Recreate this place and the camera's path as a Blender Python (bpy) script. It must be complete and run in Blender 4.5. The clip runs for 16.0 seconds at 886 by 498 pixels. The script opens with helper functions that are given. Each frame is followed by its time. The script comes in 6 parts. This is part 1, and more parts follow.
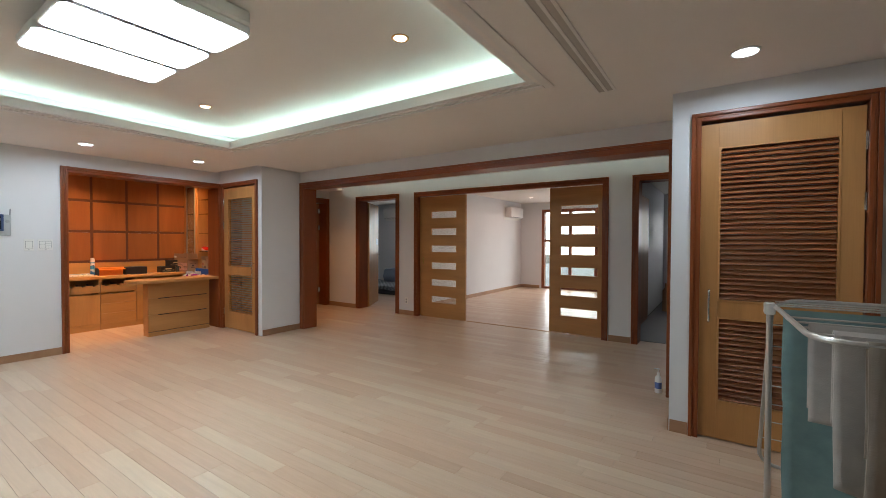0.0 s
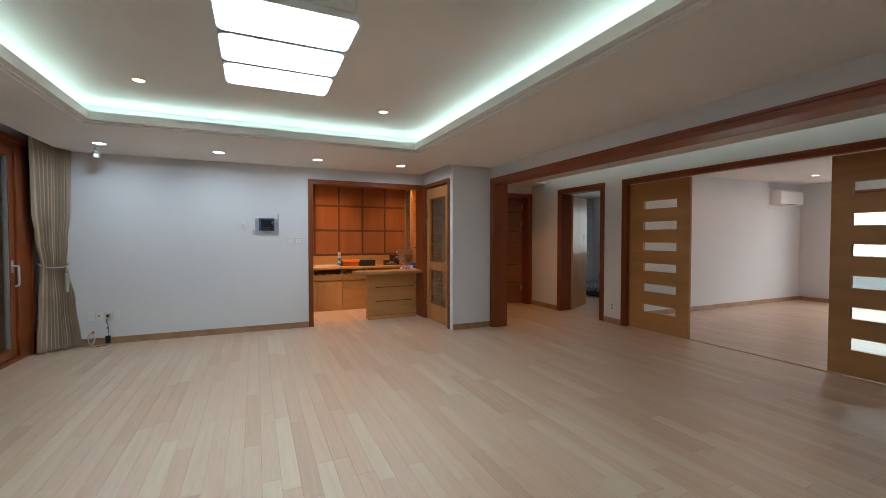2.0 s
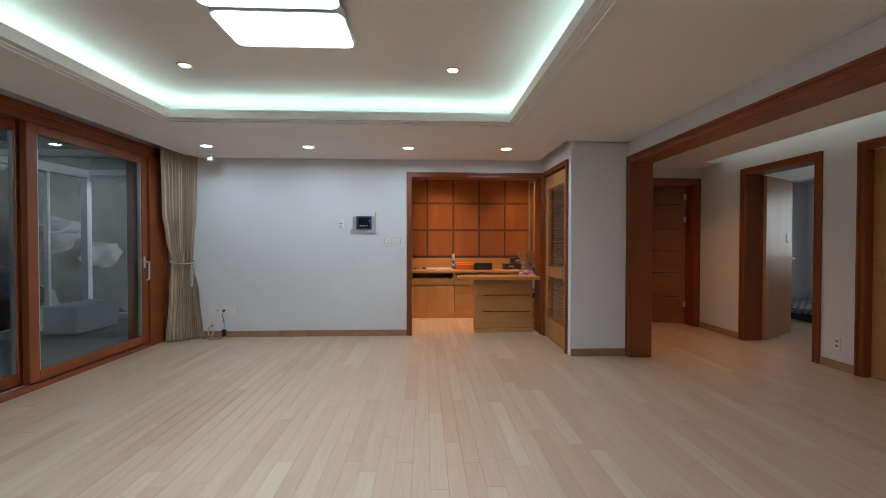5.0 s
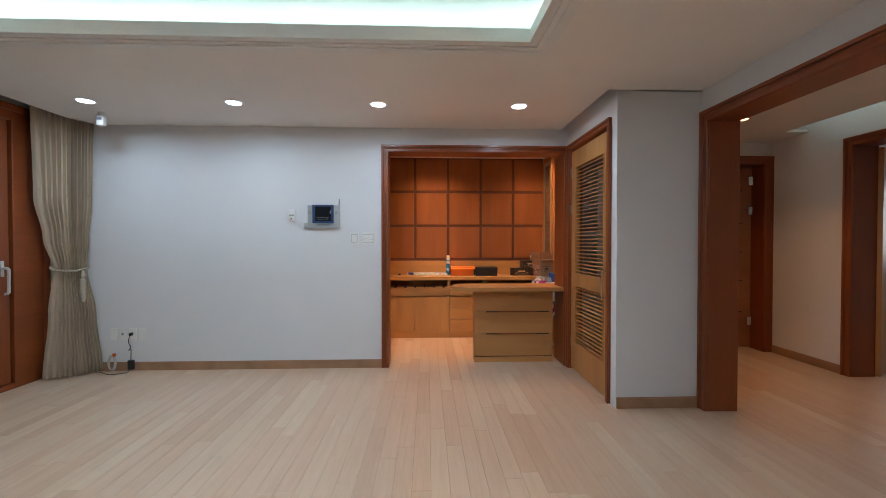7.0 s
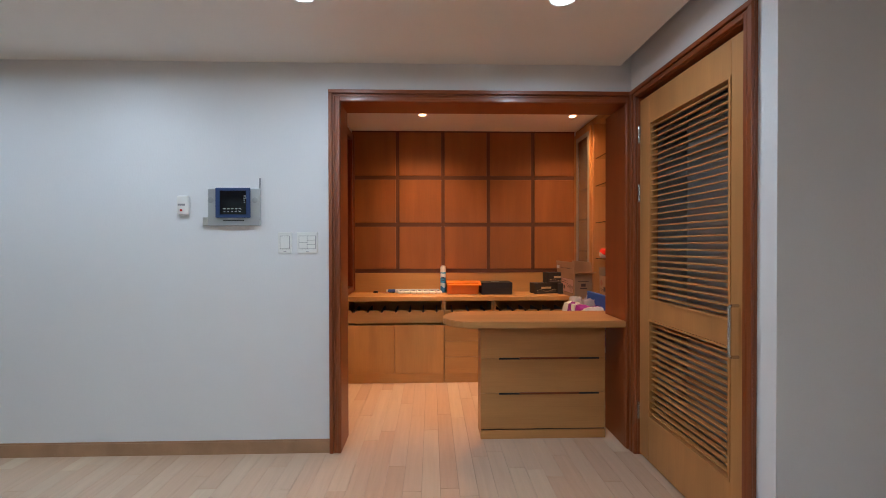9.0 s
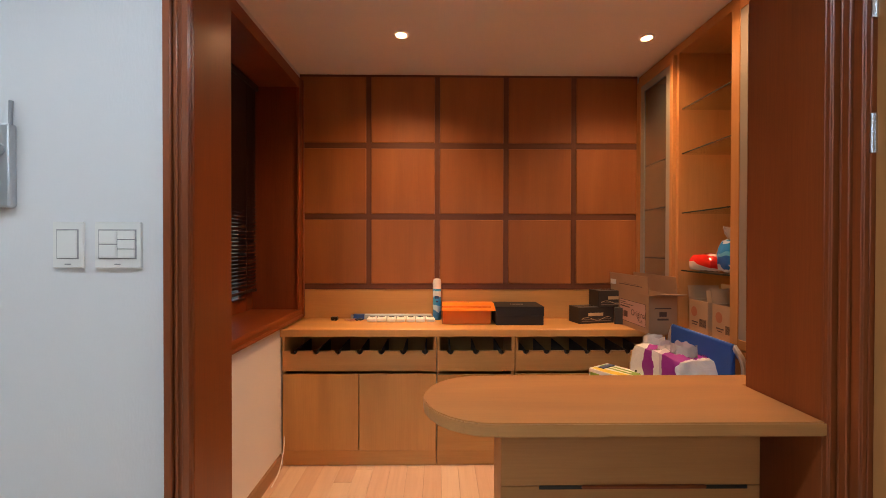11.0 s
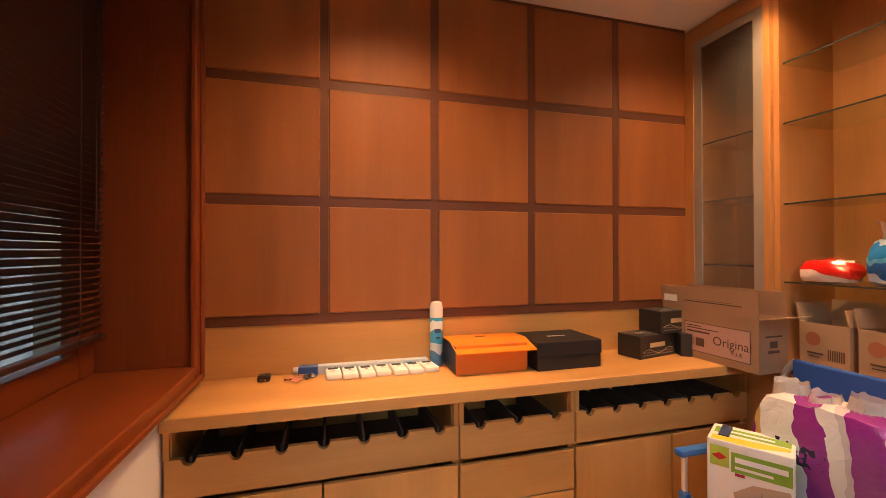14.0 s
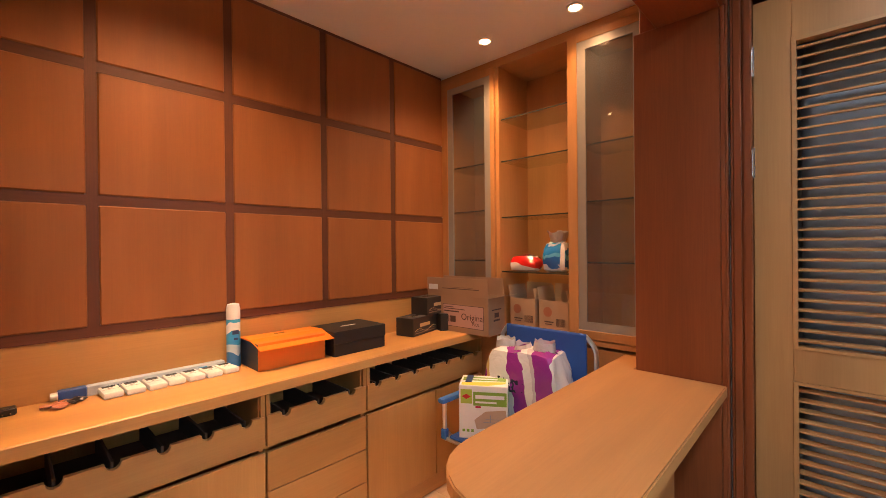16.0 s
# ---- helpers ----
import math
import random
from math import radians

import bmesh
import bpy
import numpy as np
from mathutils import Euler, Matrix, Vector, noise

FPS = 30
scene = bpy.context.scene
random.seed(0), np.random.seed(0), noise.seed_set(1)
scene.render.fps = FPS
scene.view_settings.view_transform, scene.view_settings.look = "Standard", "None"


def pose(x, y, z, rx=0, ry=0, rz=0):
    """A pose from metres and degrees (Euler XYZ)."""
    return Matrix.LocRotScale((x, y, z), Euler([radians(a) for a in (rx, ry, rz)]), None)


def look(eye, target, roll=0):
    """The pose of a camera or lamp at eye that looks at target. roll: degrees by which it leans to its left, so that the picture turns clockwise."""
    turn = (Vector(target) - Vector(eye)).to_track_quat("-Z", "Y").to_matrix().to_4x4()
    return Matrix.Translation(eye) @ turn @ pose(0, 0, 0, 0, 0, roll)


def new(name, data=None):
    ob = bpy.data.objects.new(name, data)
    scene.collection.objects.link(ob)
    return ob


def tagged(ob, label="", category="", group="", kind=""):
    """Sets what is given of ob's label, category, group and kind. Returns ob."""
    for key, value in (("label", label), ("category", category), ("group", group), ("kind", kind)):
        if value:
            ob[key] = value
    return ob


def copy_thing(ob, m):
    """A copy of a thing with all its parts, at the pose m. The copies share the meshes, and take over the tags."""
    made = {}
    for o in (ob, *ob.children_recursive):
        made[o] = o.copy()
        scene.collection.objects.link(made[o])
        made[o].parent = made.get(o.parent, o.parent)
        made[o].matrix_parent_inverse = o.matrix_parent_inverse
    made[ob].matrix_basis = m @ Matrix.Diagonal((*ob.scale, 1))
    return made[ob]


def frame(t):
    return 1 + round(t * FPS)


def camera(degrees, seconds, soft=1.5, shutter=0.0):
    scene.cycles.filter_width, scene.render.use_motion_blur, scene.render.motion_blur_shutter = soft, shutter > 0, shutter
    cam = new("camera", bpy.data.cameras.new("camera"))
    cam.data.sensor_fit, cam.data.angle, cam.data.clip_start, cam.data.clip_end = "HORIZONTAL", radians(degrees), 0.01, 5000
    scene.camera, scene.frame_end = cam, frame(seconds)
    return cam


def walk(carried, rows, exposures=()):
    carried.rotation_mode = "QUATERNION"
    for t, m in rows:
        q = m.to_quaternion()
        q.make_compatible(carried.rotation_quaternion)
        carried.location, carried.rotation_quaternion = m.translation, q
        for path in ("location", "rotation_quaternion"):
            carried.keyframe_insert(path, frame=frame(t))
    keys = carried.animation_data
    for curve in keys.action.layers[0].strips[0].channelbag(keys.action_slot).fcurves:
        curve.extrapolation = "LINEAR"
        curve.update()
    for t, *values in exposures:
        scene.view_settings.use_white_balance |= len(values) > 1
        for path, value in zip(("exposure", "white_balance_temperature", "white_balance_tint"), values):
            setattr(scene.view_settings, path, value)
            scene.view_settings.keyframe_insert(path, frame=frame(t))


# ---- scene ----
cam = camera(93.9, 16.0, soft=0.9)
PATH = [
    (0, (0.433, 0.504, 1.299), (-0.681, 2.165, 1.263), 0.2),
    (0.5, (0.477, 0.718, 1.289), (-0.875, 2.191, 1.246), 0.2),
    (1, (0.46, 0.928, 1.304), (-1.083, 2.2, 1.257), 0.1),
    (1.5, (0.484, 1.132, 1.305), (-1.213, 2.189, 1.252), 0.0),
    (2, (0.47, 1.295, 1.287), (-1.352, 2.12, 1.236), -0.0),
    (2.5, (0.425, 1.454, 1.27), (-1.479, 2.063, 1.219), -0.1),
    (3, (0.355, 1.602, 1.271), (-1.599, 2.026, 1.221), -0.0),
    (3.5, (0.272, 1.796, 1.268), (-1.709, 2.064, 1.219), -0.0),
    (4, (0.16, 1.975, 1.245), (-1.835, 2.115, 1.198), -0.0),
    (4.2, (0.079, 2.041, 1.242), (-1.918, 2.142, 1.194), -0.0),
    (6.5, (-1.405, 2.398, 1.198), (-3.404, 2.479, 1.174), 0.1),
    (7, (-1.791, 2.429, 1.208), (-3.789, 2.505, 1.177), -0.0),
    (7.5, (-2.197, 2.446, 1.217), (-4.194, 2.54, 1.191), 0.1),
    (8, (-2.591, 2.515, 1.225), (-4.589, 2.601, 1.207), 0.0),
    (8.5, (-2.965, 2.551, 1.227), (-4.964, 2.623, 1.211), -0.1),
    (10.8, (-4.555, 2.74, 1.242), (-6.555, 2.758, 1.229), 0.1),
    (11, (-4.683, 2.711, 1.247), (-6.683, 2.735, 1.23), 0.1),
    (11.5, (-4.965, 2.666, 1.255), (-6.965, 2.69, 1.236), 0.2),
    (12, (-5.193, 2.604, 1.243), (-7.192, 2.661, 1.241), 0.3),
    (12.5, (-5.37, 2.527, 1.239), (-7.368, 2.598, 1.251), 0.3),
    (13, (-5.511, 2.415, 1.24), (-7.507, 2.529, 1.258), 0.3),
    (13.5, (-5.624, 2.353, 1.234), (-7.597, 2.675, 1.252), 0.2),
    (14, (-5.683, 2.281, 1.237), (-7.610, 2.817, 1.251), -0.1),
    (14.5, (-5.698, 2.200, 1.233), (-7.530, 3.003, 1.237), -0.2),
    (15, (-5.641, 2.151, 1.261), (-7.332, 3.218, 1.250), -0.4),
    (15.5, (-5.554, 2.103, 1.261), (-7.084, 3.391, 1.245), -0.4),
    (16, (-5.516, 2.064, 1.257), (-6.890, 3.518, 1.249), -0.6),
]
EXPOSURES = [(0, 0.26, 6750, 11), (1.0, 0.12, 6700, 11), (2.0, -0.06, 6500, 10), (4, -0.06, 6450, 10), (6.5, 0.02, 6350, 11), (8.5, 0.03, 6300, 11), (10.5, 0.10, 6400, 11), (12, 0.22, 6700, 11), (13, 0.42, 6650, 10), (16, 0.46, 6250, 10)]
walk(cam, [(t, look(eye, target, roll)) for t, eye, target, roll in PATH], EXPOSURES)

# ---- world and daylight: a grey late afternoon ----
world = bpy.data.worlds.new("sky")
scene.world = world
world.use_nodes = True
_wn = world.node_tree
_sky = _wn.nodes.new("ShaderNodeTexSky")
_sky.sky_type, _sky.sun_disc = "NISHITA", False
_sky.sun_elevation, _sky.sun_rotation = radians(28), radians(20)
_wn.links.new(_sky.outputs[0], _wn.nodes["Background"].inputs[0])
_wn.nodes["Background"].inputs[1].default_value = 0.10
_sun = new("sun", bpy.data.lights.new("sun", "SUN"))
_sun.data.energy, _sun.data.angle, _sun.data.color = 1.2, radians(12), (1, 0.96, 0.9)
_sun.matrix_world = look((3, 20, 14), (0, 0, 0))

LAMP_PANEL = 18.0
COVE = 7.2
HALL_COVE = 3.6
COOL = (0.67, 0.855, 1.0)
WARM = (1.0, 0.545, 0.26)


def spot(name, place, watts, colour, degrees=170, size=0.09):
    """The light of a flush round downlight: a small disc that shines downwards."""
    ob = new(name, bpy.data.lights.new(name, "AREA"))
    ob.data.shape, ob.data.size, ob.data.spread = "DISK", size, radians(degrees)
    ob.data.energy, ob.data.color = watts, colour
    ob.location = place
    return ob



def beam(name, place, watts, colour, degrees=150, size=0.05):
    """The soft-edged beam of a recessed reflector lamp."""
    ob = new(name, bpy.data.lights.new(name, "SPOT"))
    ob.data.spot_size, ob.data.spot_blend, ob.data.shadow_soft_size = radians(degrees), 1.0, size
    ob.data.energy, ob.data.color = watts, colour
    ob.location = place
    return ob


# ---- materials ----
def nodes_of(name):
    m = bpy.data.materials.new(name)
    m.use_nodes = True
    nt = m.node_tree
    return m, nt, nt.nodes["Principled BSDF"]


def coords(nt, scale, own=True):
    """Object coordinates, shifted for every object by its random number."""
    tc, mp = nt.nodes.new("ShaderNodeTexCoord"), nt.nodes.new("ShaderNodeMapping")
    mp.inputs["Scale"].default_value = scale
    nt.links.new(tc.outputs["Object"], mp.inputs["Vector"])
    if own:
        info, mul = nt.nodes.new("ShaderNodeObjectInfo"), nt.nodes.new("ShaderNodeMath")
        mul.operation, mul.inputs[1].default_value = "MULTIPLY", 37.0
        nt.links.new(info.outputs["Random"], mul.inputs[0])
        nt.links.new(mul.outputs[0], mp.inputs["Location"])
    return mp.outputs[0]


def noise_node(nt, vec, scale, detail=4, rough=0.6, distortion=0.0):
    n = nt.nodes.new("ShaderNodeTexNoise")
    n.inputs["Scale"].default_value, n.inputs["Detail"].default_value = scale, detail
    n.inputs["Roughness"].default_value, n.inputs["Distortion"].default_value = rough, distortion
    nt.links.new(vec, n.inputs["Vector"])
    return n.outputs["Fac"]


def ramp(nt, fac, stops):
    r = nt.nodes.new("ShaderNodeValToRGB")
    e = r.color_ramp.elements
    while len(e) < len(stops):
        e.new(0.5)
    for el, (p, c) in zip(e, stops):
        el.position, el.color = p, (*c, 1)
    nt.links.new(fac, r.inputs[0])
    return r.outputs[0]


def mix(nt, a, b, fac, mode="MIX"):
    n = nt.nodes.new("ShaderNodeMix")
    n.data_type, n.blend_type = "RGBA", mode
    for sock, v in ((n.inputs["Factor"], fac), (n.inputs["A"], a), (n.inputs["B"], b)):
        if hasattr(v, "is_output"):
            nt.links.new(v, sock)
        elif isinstance(v, tuple):
            sock.default_value = (*v, 1)
        else:
            sock.default_value = v
    return n.outputs["Result"]


def bump(nt, bsdf, height, strength=0.2, distance=0.002):
    b = nt.nodes.new("ShaderNodeBump")
    b.inputs["Strength"].default_value, b.inputs["Distance"].default_value = strength, distance
    nt.links.new(height, b.inputs["Height"])
    nt.links.new(b.outputs[0], bsdf.inputs["Normal"])


def rough_from(nt, bsdf, fac, lo, hi):
    r = nt.nodes.new("ShaderNodeMapRange")
    r.inputs["To Min"].default_value, r.inputs["To Max"].default_value = lo, hi
    nt.links.new(fac, r.inputs["Value"])
    nt.links.new(r.outputs[0], bsdf.inputs["Roughness"])


WOODS = {}


def wood(kind, axis="z"):
    """Veneer with its grain along an axis: cherry (trim), beech (doors, cabinets), maple (beech brightened for the
    lamplight on niche worktop and fronts), amber (wall panels), walnut (rails).
    """
    if (kind, axis) in WOODS:
        return WOODS[kind, axis]
    dark, light, rough, coat = {
        "cherry": ((0.215, 0.047, 0.011), (0.315, 0.078, 0.019), 0.36, 0.12),
        "beech": ((0.475, 0.215, 0.068), (0.575, 0.28, 0.096), 0.44, 0.08),
        "amber": ((0.315, 0.105, 0.024), (0.375, 0.130, 0.031), 0.56, 0.0),
        # paler, yellower beech: the niche lamplight is partly put into this colour
        "maple": ((0.545, 0.275, 0.082), (0.64, 0.345, 0.112), 0.40, 0.1),
        "walnut": ((0.115, 0.036, 0.014), (0.165, 0.054, 0.023), 0.5, 0.0),
        # darker, redder tone than beech, for one door's slats and two door leaves
        "dark_beech": ((0.25, 0.085, 0.028), (0.36, 0.130, 0.045), 0.45, 0.0),
        "base": ((0.36, 0.20, 0.11), (0.45, 0.26, 0.15), 0.45, 0.0),
    }[kind]
    m, nt, b = nodes_of(f"{kind}_wood_{axis}")
    long, wide = 3.0, 95.0
    vec = coords(nt, tuple(long if a == axis else wide for a in "xyz"))
    grain = noise_node(nt, vec, 1.6, 6, 0.65, 0.6)
    vec2 = coords(nt, tuple(0.6 if a == axis else 4.0 for a in "xyz"))
    cloud = noise_node(nt, vec2, 1.3, 3, 0.5, 0.4)
    col = ramp(nt, grain, [(0.12, dark), (0.88, light)])
    tone = ramp(nt, cloud, [(0.3, (0.8, 0.78, 0.76)), (0.7, (1.08, 1.08, 1.08))])
    nt.links.new(mix(nt, col, tone, 1.0, "MULTIPLY"), b.inputs["Base Color"])
    rough_from(nt, b, grain, rough - 0.05, rough + 0.1)
    b.inputs["Coat Weight"].default_value, b.inputs["Coat Roughness"].default_value = coat, 0.18
    bump(nt, b, grain, 0.03, 0.001)
    WOODS[kind, axis] = m
    return m


def plain(name, colour, rough=0.5, metal=0.0, vary=0.08, scale=14.0, relief=0.0, coat=0.0):
    """A painted, plastic or metal surface with slight clouding and fine relief."""
    m, nt, b = nodes_of(name)
    vec = coords(nt, (1, 1, 1))
    big, fine = noise_node(nt, vec, scale * 0.25, 3), noise_node(nt, vec, scale * 9, 4)
    lo, hi = tuple(c * (1 - vary) for c in colour), tuple(min(1, c * (1 + vary * 0.5)) for c in colour)
    col = ramp(nt, big, [(0.3, lo), (0.7, hi)])
    nt.links.new(col, b.inputs["Base Color"])
    b.inputs["Metallic"].default_value = metal
    rough_from(nt, b, fine, max(0.02, rough - 0.06), min(1, rough + 0.06))
    b.inputs["Coat Weight"].default_value = coat
    if relief:
        bump(nt, b, fine, relief, 0.002)
    return m


def wallpaper(name, colour):
    """Off-white vinyl paper with a fine woven emboss and faint clouding."""
    m, nt, b = nodes_of(name)
    vec = coords(nt, (1, 1, 1), False)
    cloud = noise_node(nt, vec, 1.1, 4, 0.55)
    weave = noise_node(nt, coords(nt, (130, 130, 45), False), 1.0, 3, 0.6)
    lo = tuple(c * 0.95 for c in colour)
    nt.links.new(ramp(nt, cloud, [(0.3, lo), (0.7, colour)]), b.inputs["Base Color"])
    b.inputs["Roughness"].default_value = 0.72
    bump(nt, b, weave, 0.34, 0.002)
    return m


def glowing(name, colour, strength):
    m, nt, b = nodes_of(name)
    b.inputs["Base Color"].default_value = (0.8, 0.8, 0.8, 1)
    b.inputs["Emission Color"].default_value = (*colour, 1)
    b.inputs["Emission Strength"].default_value = strength
    return m


def pane_glass(name, tint=(0.97, 0.98, 0.98), gloss_rough=0.0, ior=1.45, haze=0.0):
    """Thin clear glass: mirror gloss by Fresnel over plain transmission."""
    m, nt, b = nodes_of(name)
    nt.nodes.remove(b)
    tr, gl, fr, mx = (nt.nodes.new("ShaderNode" + k) for k in ("BsdfTransparent", "BsdfGlossy", "LayerWeight", "MixShader"))
    tr.inputs[0].default_value = (*tint, 1)
    gl.inputs["Roughness"].default_value = gloss_rough
    power, low = nt.nodes.new("ShaderNodeMath"), nt.nodes.new("ShaderNodeMath")
    power.operation, power.inputs[1].default_value = "POWER", 5.0
    low.operation, low.inputs[1].default_value, low.inputs[2].default_value = "MULTIPLY_ADD", 0.9, ((ior - 1) / (ior + 1)) ** 2
    fr.inputs["Blend"].default_value = 0.5
    nt.links.new(fr.outputs["Facing"], power.inputs[0])
    nt.links.new(power.outputs[0], low.inputs[0])
    nt.links.new(low.outputs[0], mx.inputs[0])
    nt.links.new(tr.outputs[0], mx.inputs[1])
    nt.links.new(gl.outputs[0], mx.inputs[2])
    last = mx.outputs[0]
    if haze:
        df, m2 = nt.nodes.new("ShaderNodeBsdfDiffuse"), nt.nodes.new("ShaderNodeMixShader")
        df.inputs[0].default_value = (0.6, 0.62, 0.62, 1)
        m2.inputs[0].default_value = haze
        nt.links.new(last, m2.inputs[1])
        nt.links.new(df.outputs[0], m2.inputs[2])
        last = m2.outputs[0]
    nt.links.new(last, nt.nodes["Material Output"].inputs[0])
    return m


def plank_material():
    """Pale maple strip flooring, each board with its own tone."""
    m, nt, b = nodes_of("maple_board")
    info = nt.nodes.new("ShaderNodeObjectInfo")
    geo = nt.nodes.new("ShaderNodeNewGeometry")
    add = nt.nodes.new("ShaderNodeMath")
    add.operation = "ADD"
    nt.links.new(info.outputs["Random"], add.inputs[0])
    nt.links.new(geo.outputs["Random Per Island"], add.inputs[1])
    frac = nt.nodes.new("ShaderNodeMath")
    frac.operation = "FRACT"
    nt.links.new(add.outputs[0], frac.inputs[0])
    mul = nt.nodes.new("ShaderNodeMath")
    mul.operation, mul.inputs[1].default_value = "MULTIPLY", 41.0
    nt.links.new(frac.outputs[0], mul.inputs[0])
    mp = nt.nodes.new("ShaderNodeMapping")
    mp.inputs["Scale"].default_value = (1.5, 24, 24)
    nt.links.new(geo.outputs["Position"], mp.inputs["Vector"])
    nt.links.new(mul.outputs[0], mp.inputs["Location"])
    grain = noise_node(nt, mp.outputs[0], 1.5, 6, 0.62, 0.7)
    col = ramp(nt, grain, [(0.25, (0.585, 0.425, 0.312)), (0.78, (0.685, 0.518, 0.392))])
    tone = ramp(nt, frac.outputs[0], [(0.0, (0.93, 0.84, 0.77)), (0.25, (1.02, 0.95, 0.89)), (0.7, (1.03, 1.01, 0.97)), (0.9, (1.06, 1.08, 1.04)), (1.0, (1.12, 1.17, 1.15))])
    nt.links.new(mix(nt, col, tone, 1.0, "MULTIPLY"), b.inputs["Base Color"])
    rough_from(nt, b, grain, 0.30, 0.42)
    b.inputs["Coat Weight"].default_value, b.inputs["Coat Roughness"].default_value = 0.25, 0.22
    bump(nt, b, grain, 0.05, 0.001)
    return m


PAPER = wallpaper("wallpaper", (0.775, 0.78, 0.80))
CEIL = wallpaper("ceiling_paper", (0.85, 0.82, 0.785))
MOULD = plain("moulding_paint", (0.80, 0.79, 0.77), 0.5, vary=0.04)
BOARD = plank_material()
UNDER = plain("seam_dark", (0.30, 0.19, 0.12), 0.8)
GLASS = pane_glass("window_glass", (0.84, 0.88, 0.87), ior=1.75)
CLEAR = pane_glass("shelf_glass", (0.90, 0.94, 0.93))
CABGLASS = pane_glass("cabinet_glass", (0.88, 0.88, 0.86), ior=1.6, haze=0.05)
ALU = plain("brushed_aluminium", (0.62, 0.62, 0.60), 0.35, 0.9)
SATIN = plain("satin_nickel", (0.66, 0.66, 0.65), 0.42, 0.3)
STEEL = plain("satin_steel", (0.60, 0.60, 0.60), 0.25, 1.0)
CHROME = plain("chrome", (0.78, 0.78, 0.78), 0.12, 1.0)
WHITE = plain("white_plastic", (0.82, 0.82, 0.80), 0.35, vary=0.03)
GREYPLASTIC = plain("grey_plastic", (0.30, 0.31, 0.33), 0.4)
BLACK = plain("black_plastic", (0.015, 0.015, 0.017), 0.35)
BLACKCARD = plain("black_card", (0.014, 0.014, 0.016), 0.55, relief=0.05)
NAVY = plain("navy_plastic", (0.03, 0.06, 0.16), 0.3)
SCREEN = plain("dark_screen", (0.008, 0.009, 0.012), 0.08)
RUBBER = plain("dark_felt", (0.085, 0.055, 0.040), 0.85)


# ---- building helpers ----
def cuboid(bm, x0, x1, y0, y1, z0, z1, bevel=0.0, steps=1):
    lo, hi = (min(x0, x1), min(y0, y1), min(z0, z1)), (max(x0, x1), max(y0, y1), max(z0, z1))
    m = Matrix.Translation([(a + b) / 2 for a, b in zip(lo, hi)]) @ Matrix.Diagonal([max(b - a, 1e-4) for a, b in zip(lo, hi)] + [1])
    vs = bmesh.ops.create_cube(bm, size=1.0, matrix=m)["verts"]
    if bevel:
        es = list({e for v in vs for e in v.link_edges})
        bmesh.ops.bevel(bm, geom=es, offset=bevel, segments=steps, affect="EDGES", profile=0.5)
    return bm


def boxes(*rows, bevel=0.0, steps=1):
    bm = bmesh.new()
    for r in rows:
        cuboid(bm, *r, bevel=bevel, steps=steps)
    return bm


def rod(bm, a, b, r, seg=12, r2=None):
    a, b = Vector(a), Vector(b)
    d = b - a
    m = Matrix.Translation((a + b) / 2) @ d.to_track_quat("Z", "Y").to_matrix().to_4x4()
    bmesh.ops.create_cone(bm, cap_ends=True, segments=seg, radius1=r, radius2=r if r2 is None else r2, depth=d.length, matrix=m)
    return bm


def lathe(profile, seg=24):
    """A turned solid from (radius, height) pairs, about the z axis."""
    bm = bmesh.new()
    rings = [[bm.verts.new((r * math.cos(2 * math.pi * k / seg), r * math.sin(2 * math.pi * k / seg), z)) for k in range(seg)] for r, z in profile]
    for lo, hi in zip(rings, rings[1:]):
        for k in range(seg):
            bm.faces.new((lo[k], lo[(k + 1) % seg], hi[(k + 1) % seg], hi[k]))
    bm.faces.new(rings[0][::-1])
    bm.faces.new(rings[-1])
    return bm


def slab_outline(points, z0, z1, bevel=0.0):
    """An upright prism over an outline."""
    bm = bmesh.new()
    f = bm.faces.new([bm.verts.new((x, y, z0)) for x, y in points])
    if f.normal.z > 0:
        f.normal_flip()
    up = bmesh.ops.extrude_face_region(bm, geom=[f])
    bmesh.ops.translate(bm, verts=[v for v in up["geom"] if isinstance(v, bmesh.types.BMVert)], vec=(0, 0, z1 - z0))
    bmesh.ops.recalc_face_normals(bm, faces=bm.faces)
    if bevel:
        es = [e for e in bm.edges if abs(e.verts[0].co.z - e.verts[1].co.z) < 1e-6]
        bmesh.ops.bevel(bm, geom=es, offset=bevel, segments=2, affect="EDGES")
    return bm


def tube(points, r, seg=8):
    """A bent tube along points."""
    bm = bmesh.new()
    pts = [Vector(p) for p in points]
    rings, side = [], None
    for n, p in enumerate(pts):
        d = (pts[min(n + 1, len(pts) - 1)] - pts[max(n - 1, 0)]).normalized()
        if side is None:
            side = d.orthogonal().normalized()
        side = (side - d * side.dot(d)).normalized()
        up = d.cross(side)
        rings.append([bm.verts.new(p + r * (math.cos(2 * math.pi * k / seg) * side + math.sin(2 * math.pi * k / seg) * up)) for k in range(seg)])
    for lo, hi in zip(rings, rings[1:]):
        for k in range(seg):
            bm.faces.new((lo[k], lo[(k + 1) % seg], hi[(k + 1) % seg], hi[k]))
    bm.faces.new(rings[0][::-1])
    bm.faces.new(rings[-1])
    bmesh.ops.recalc_face_normals(bm, faces=bm.faces)
    return bm


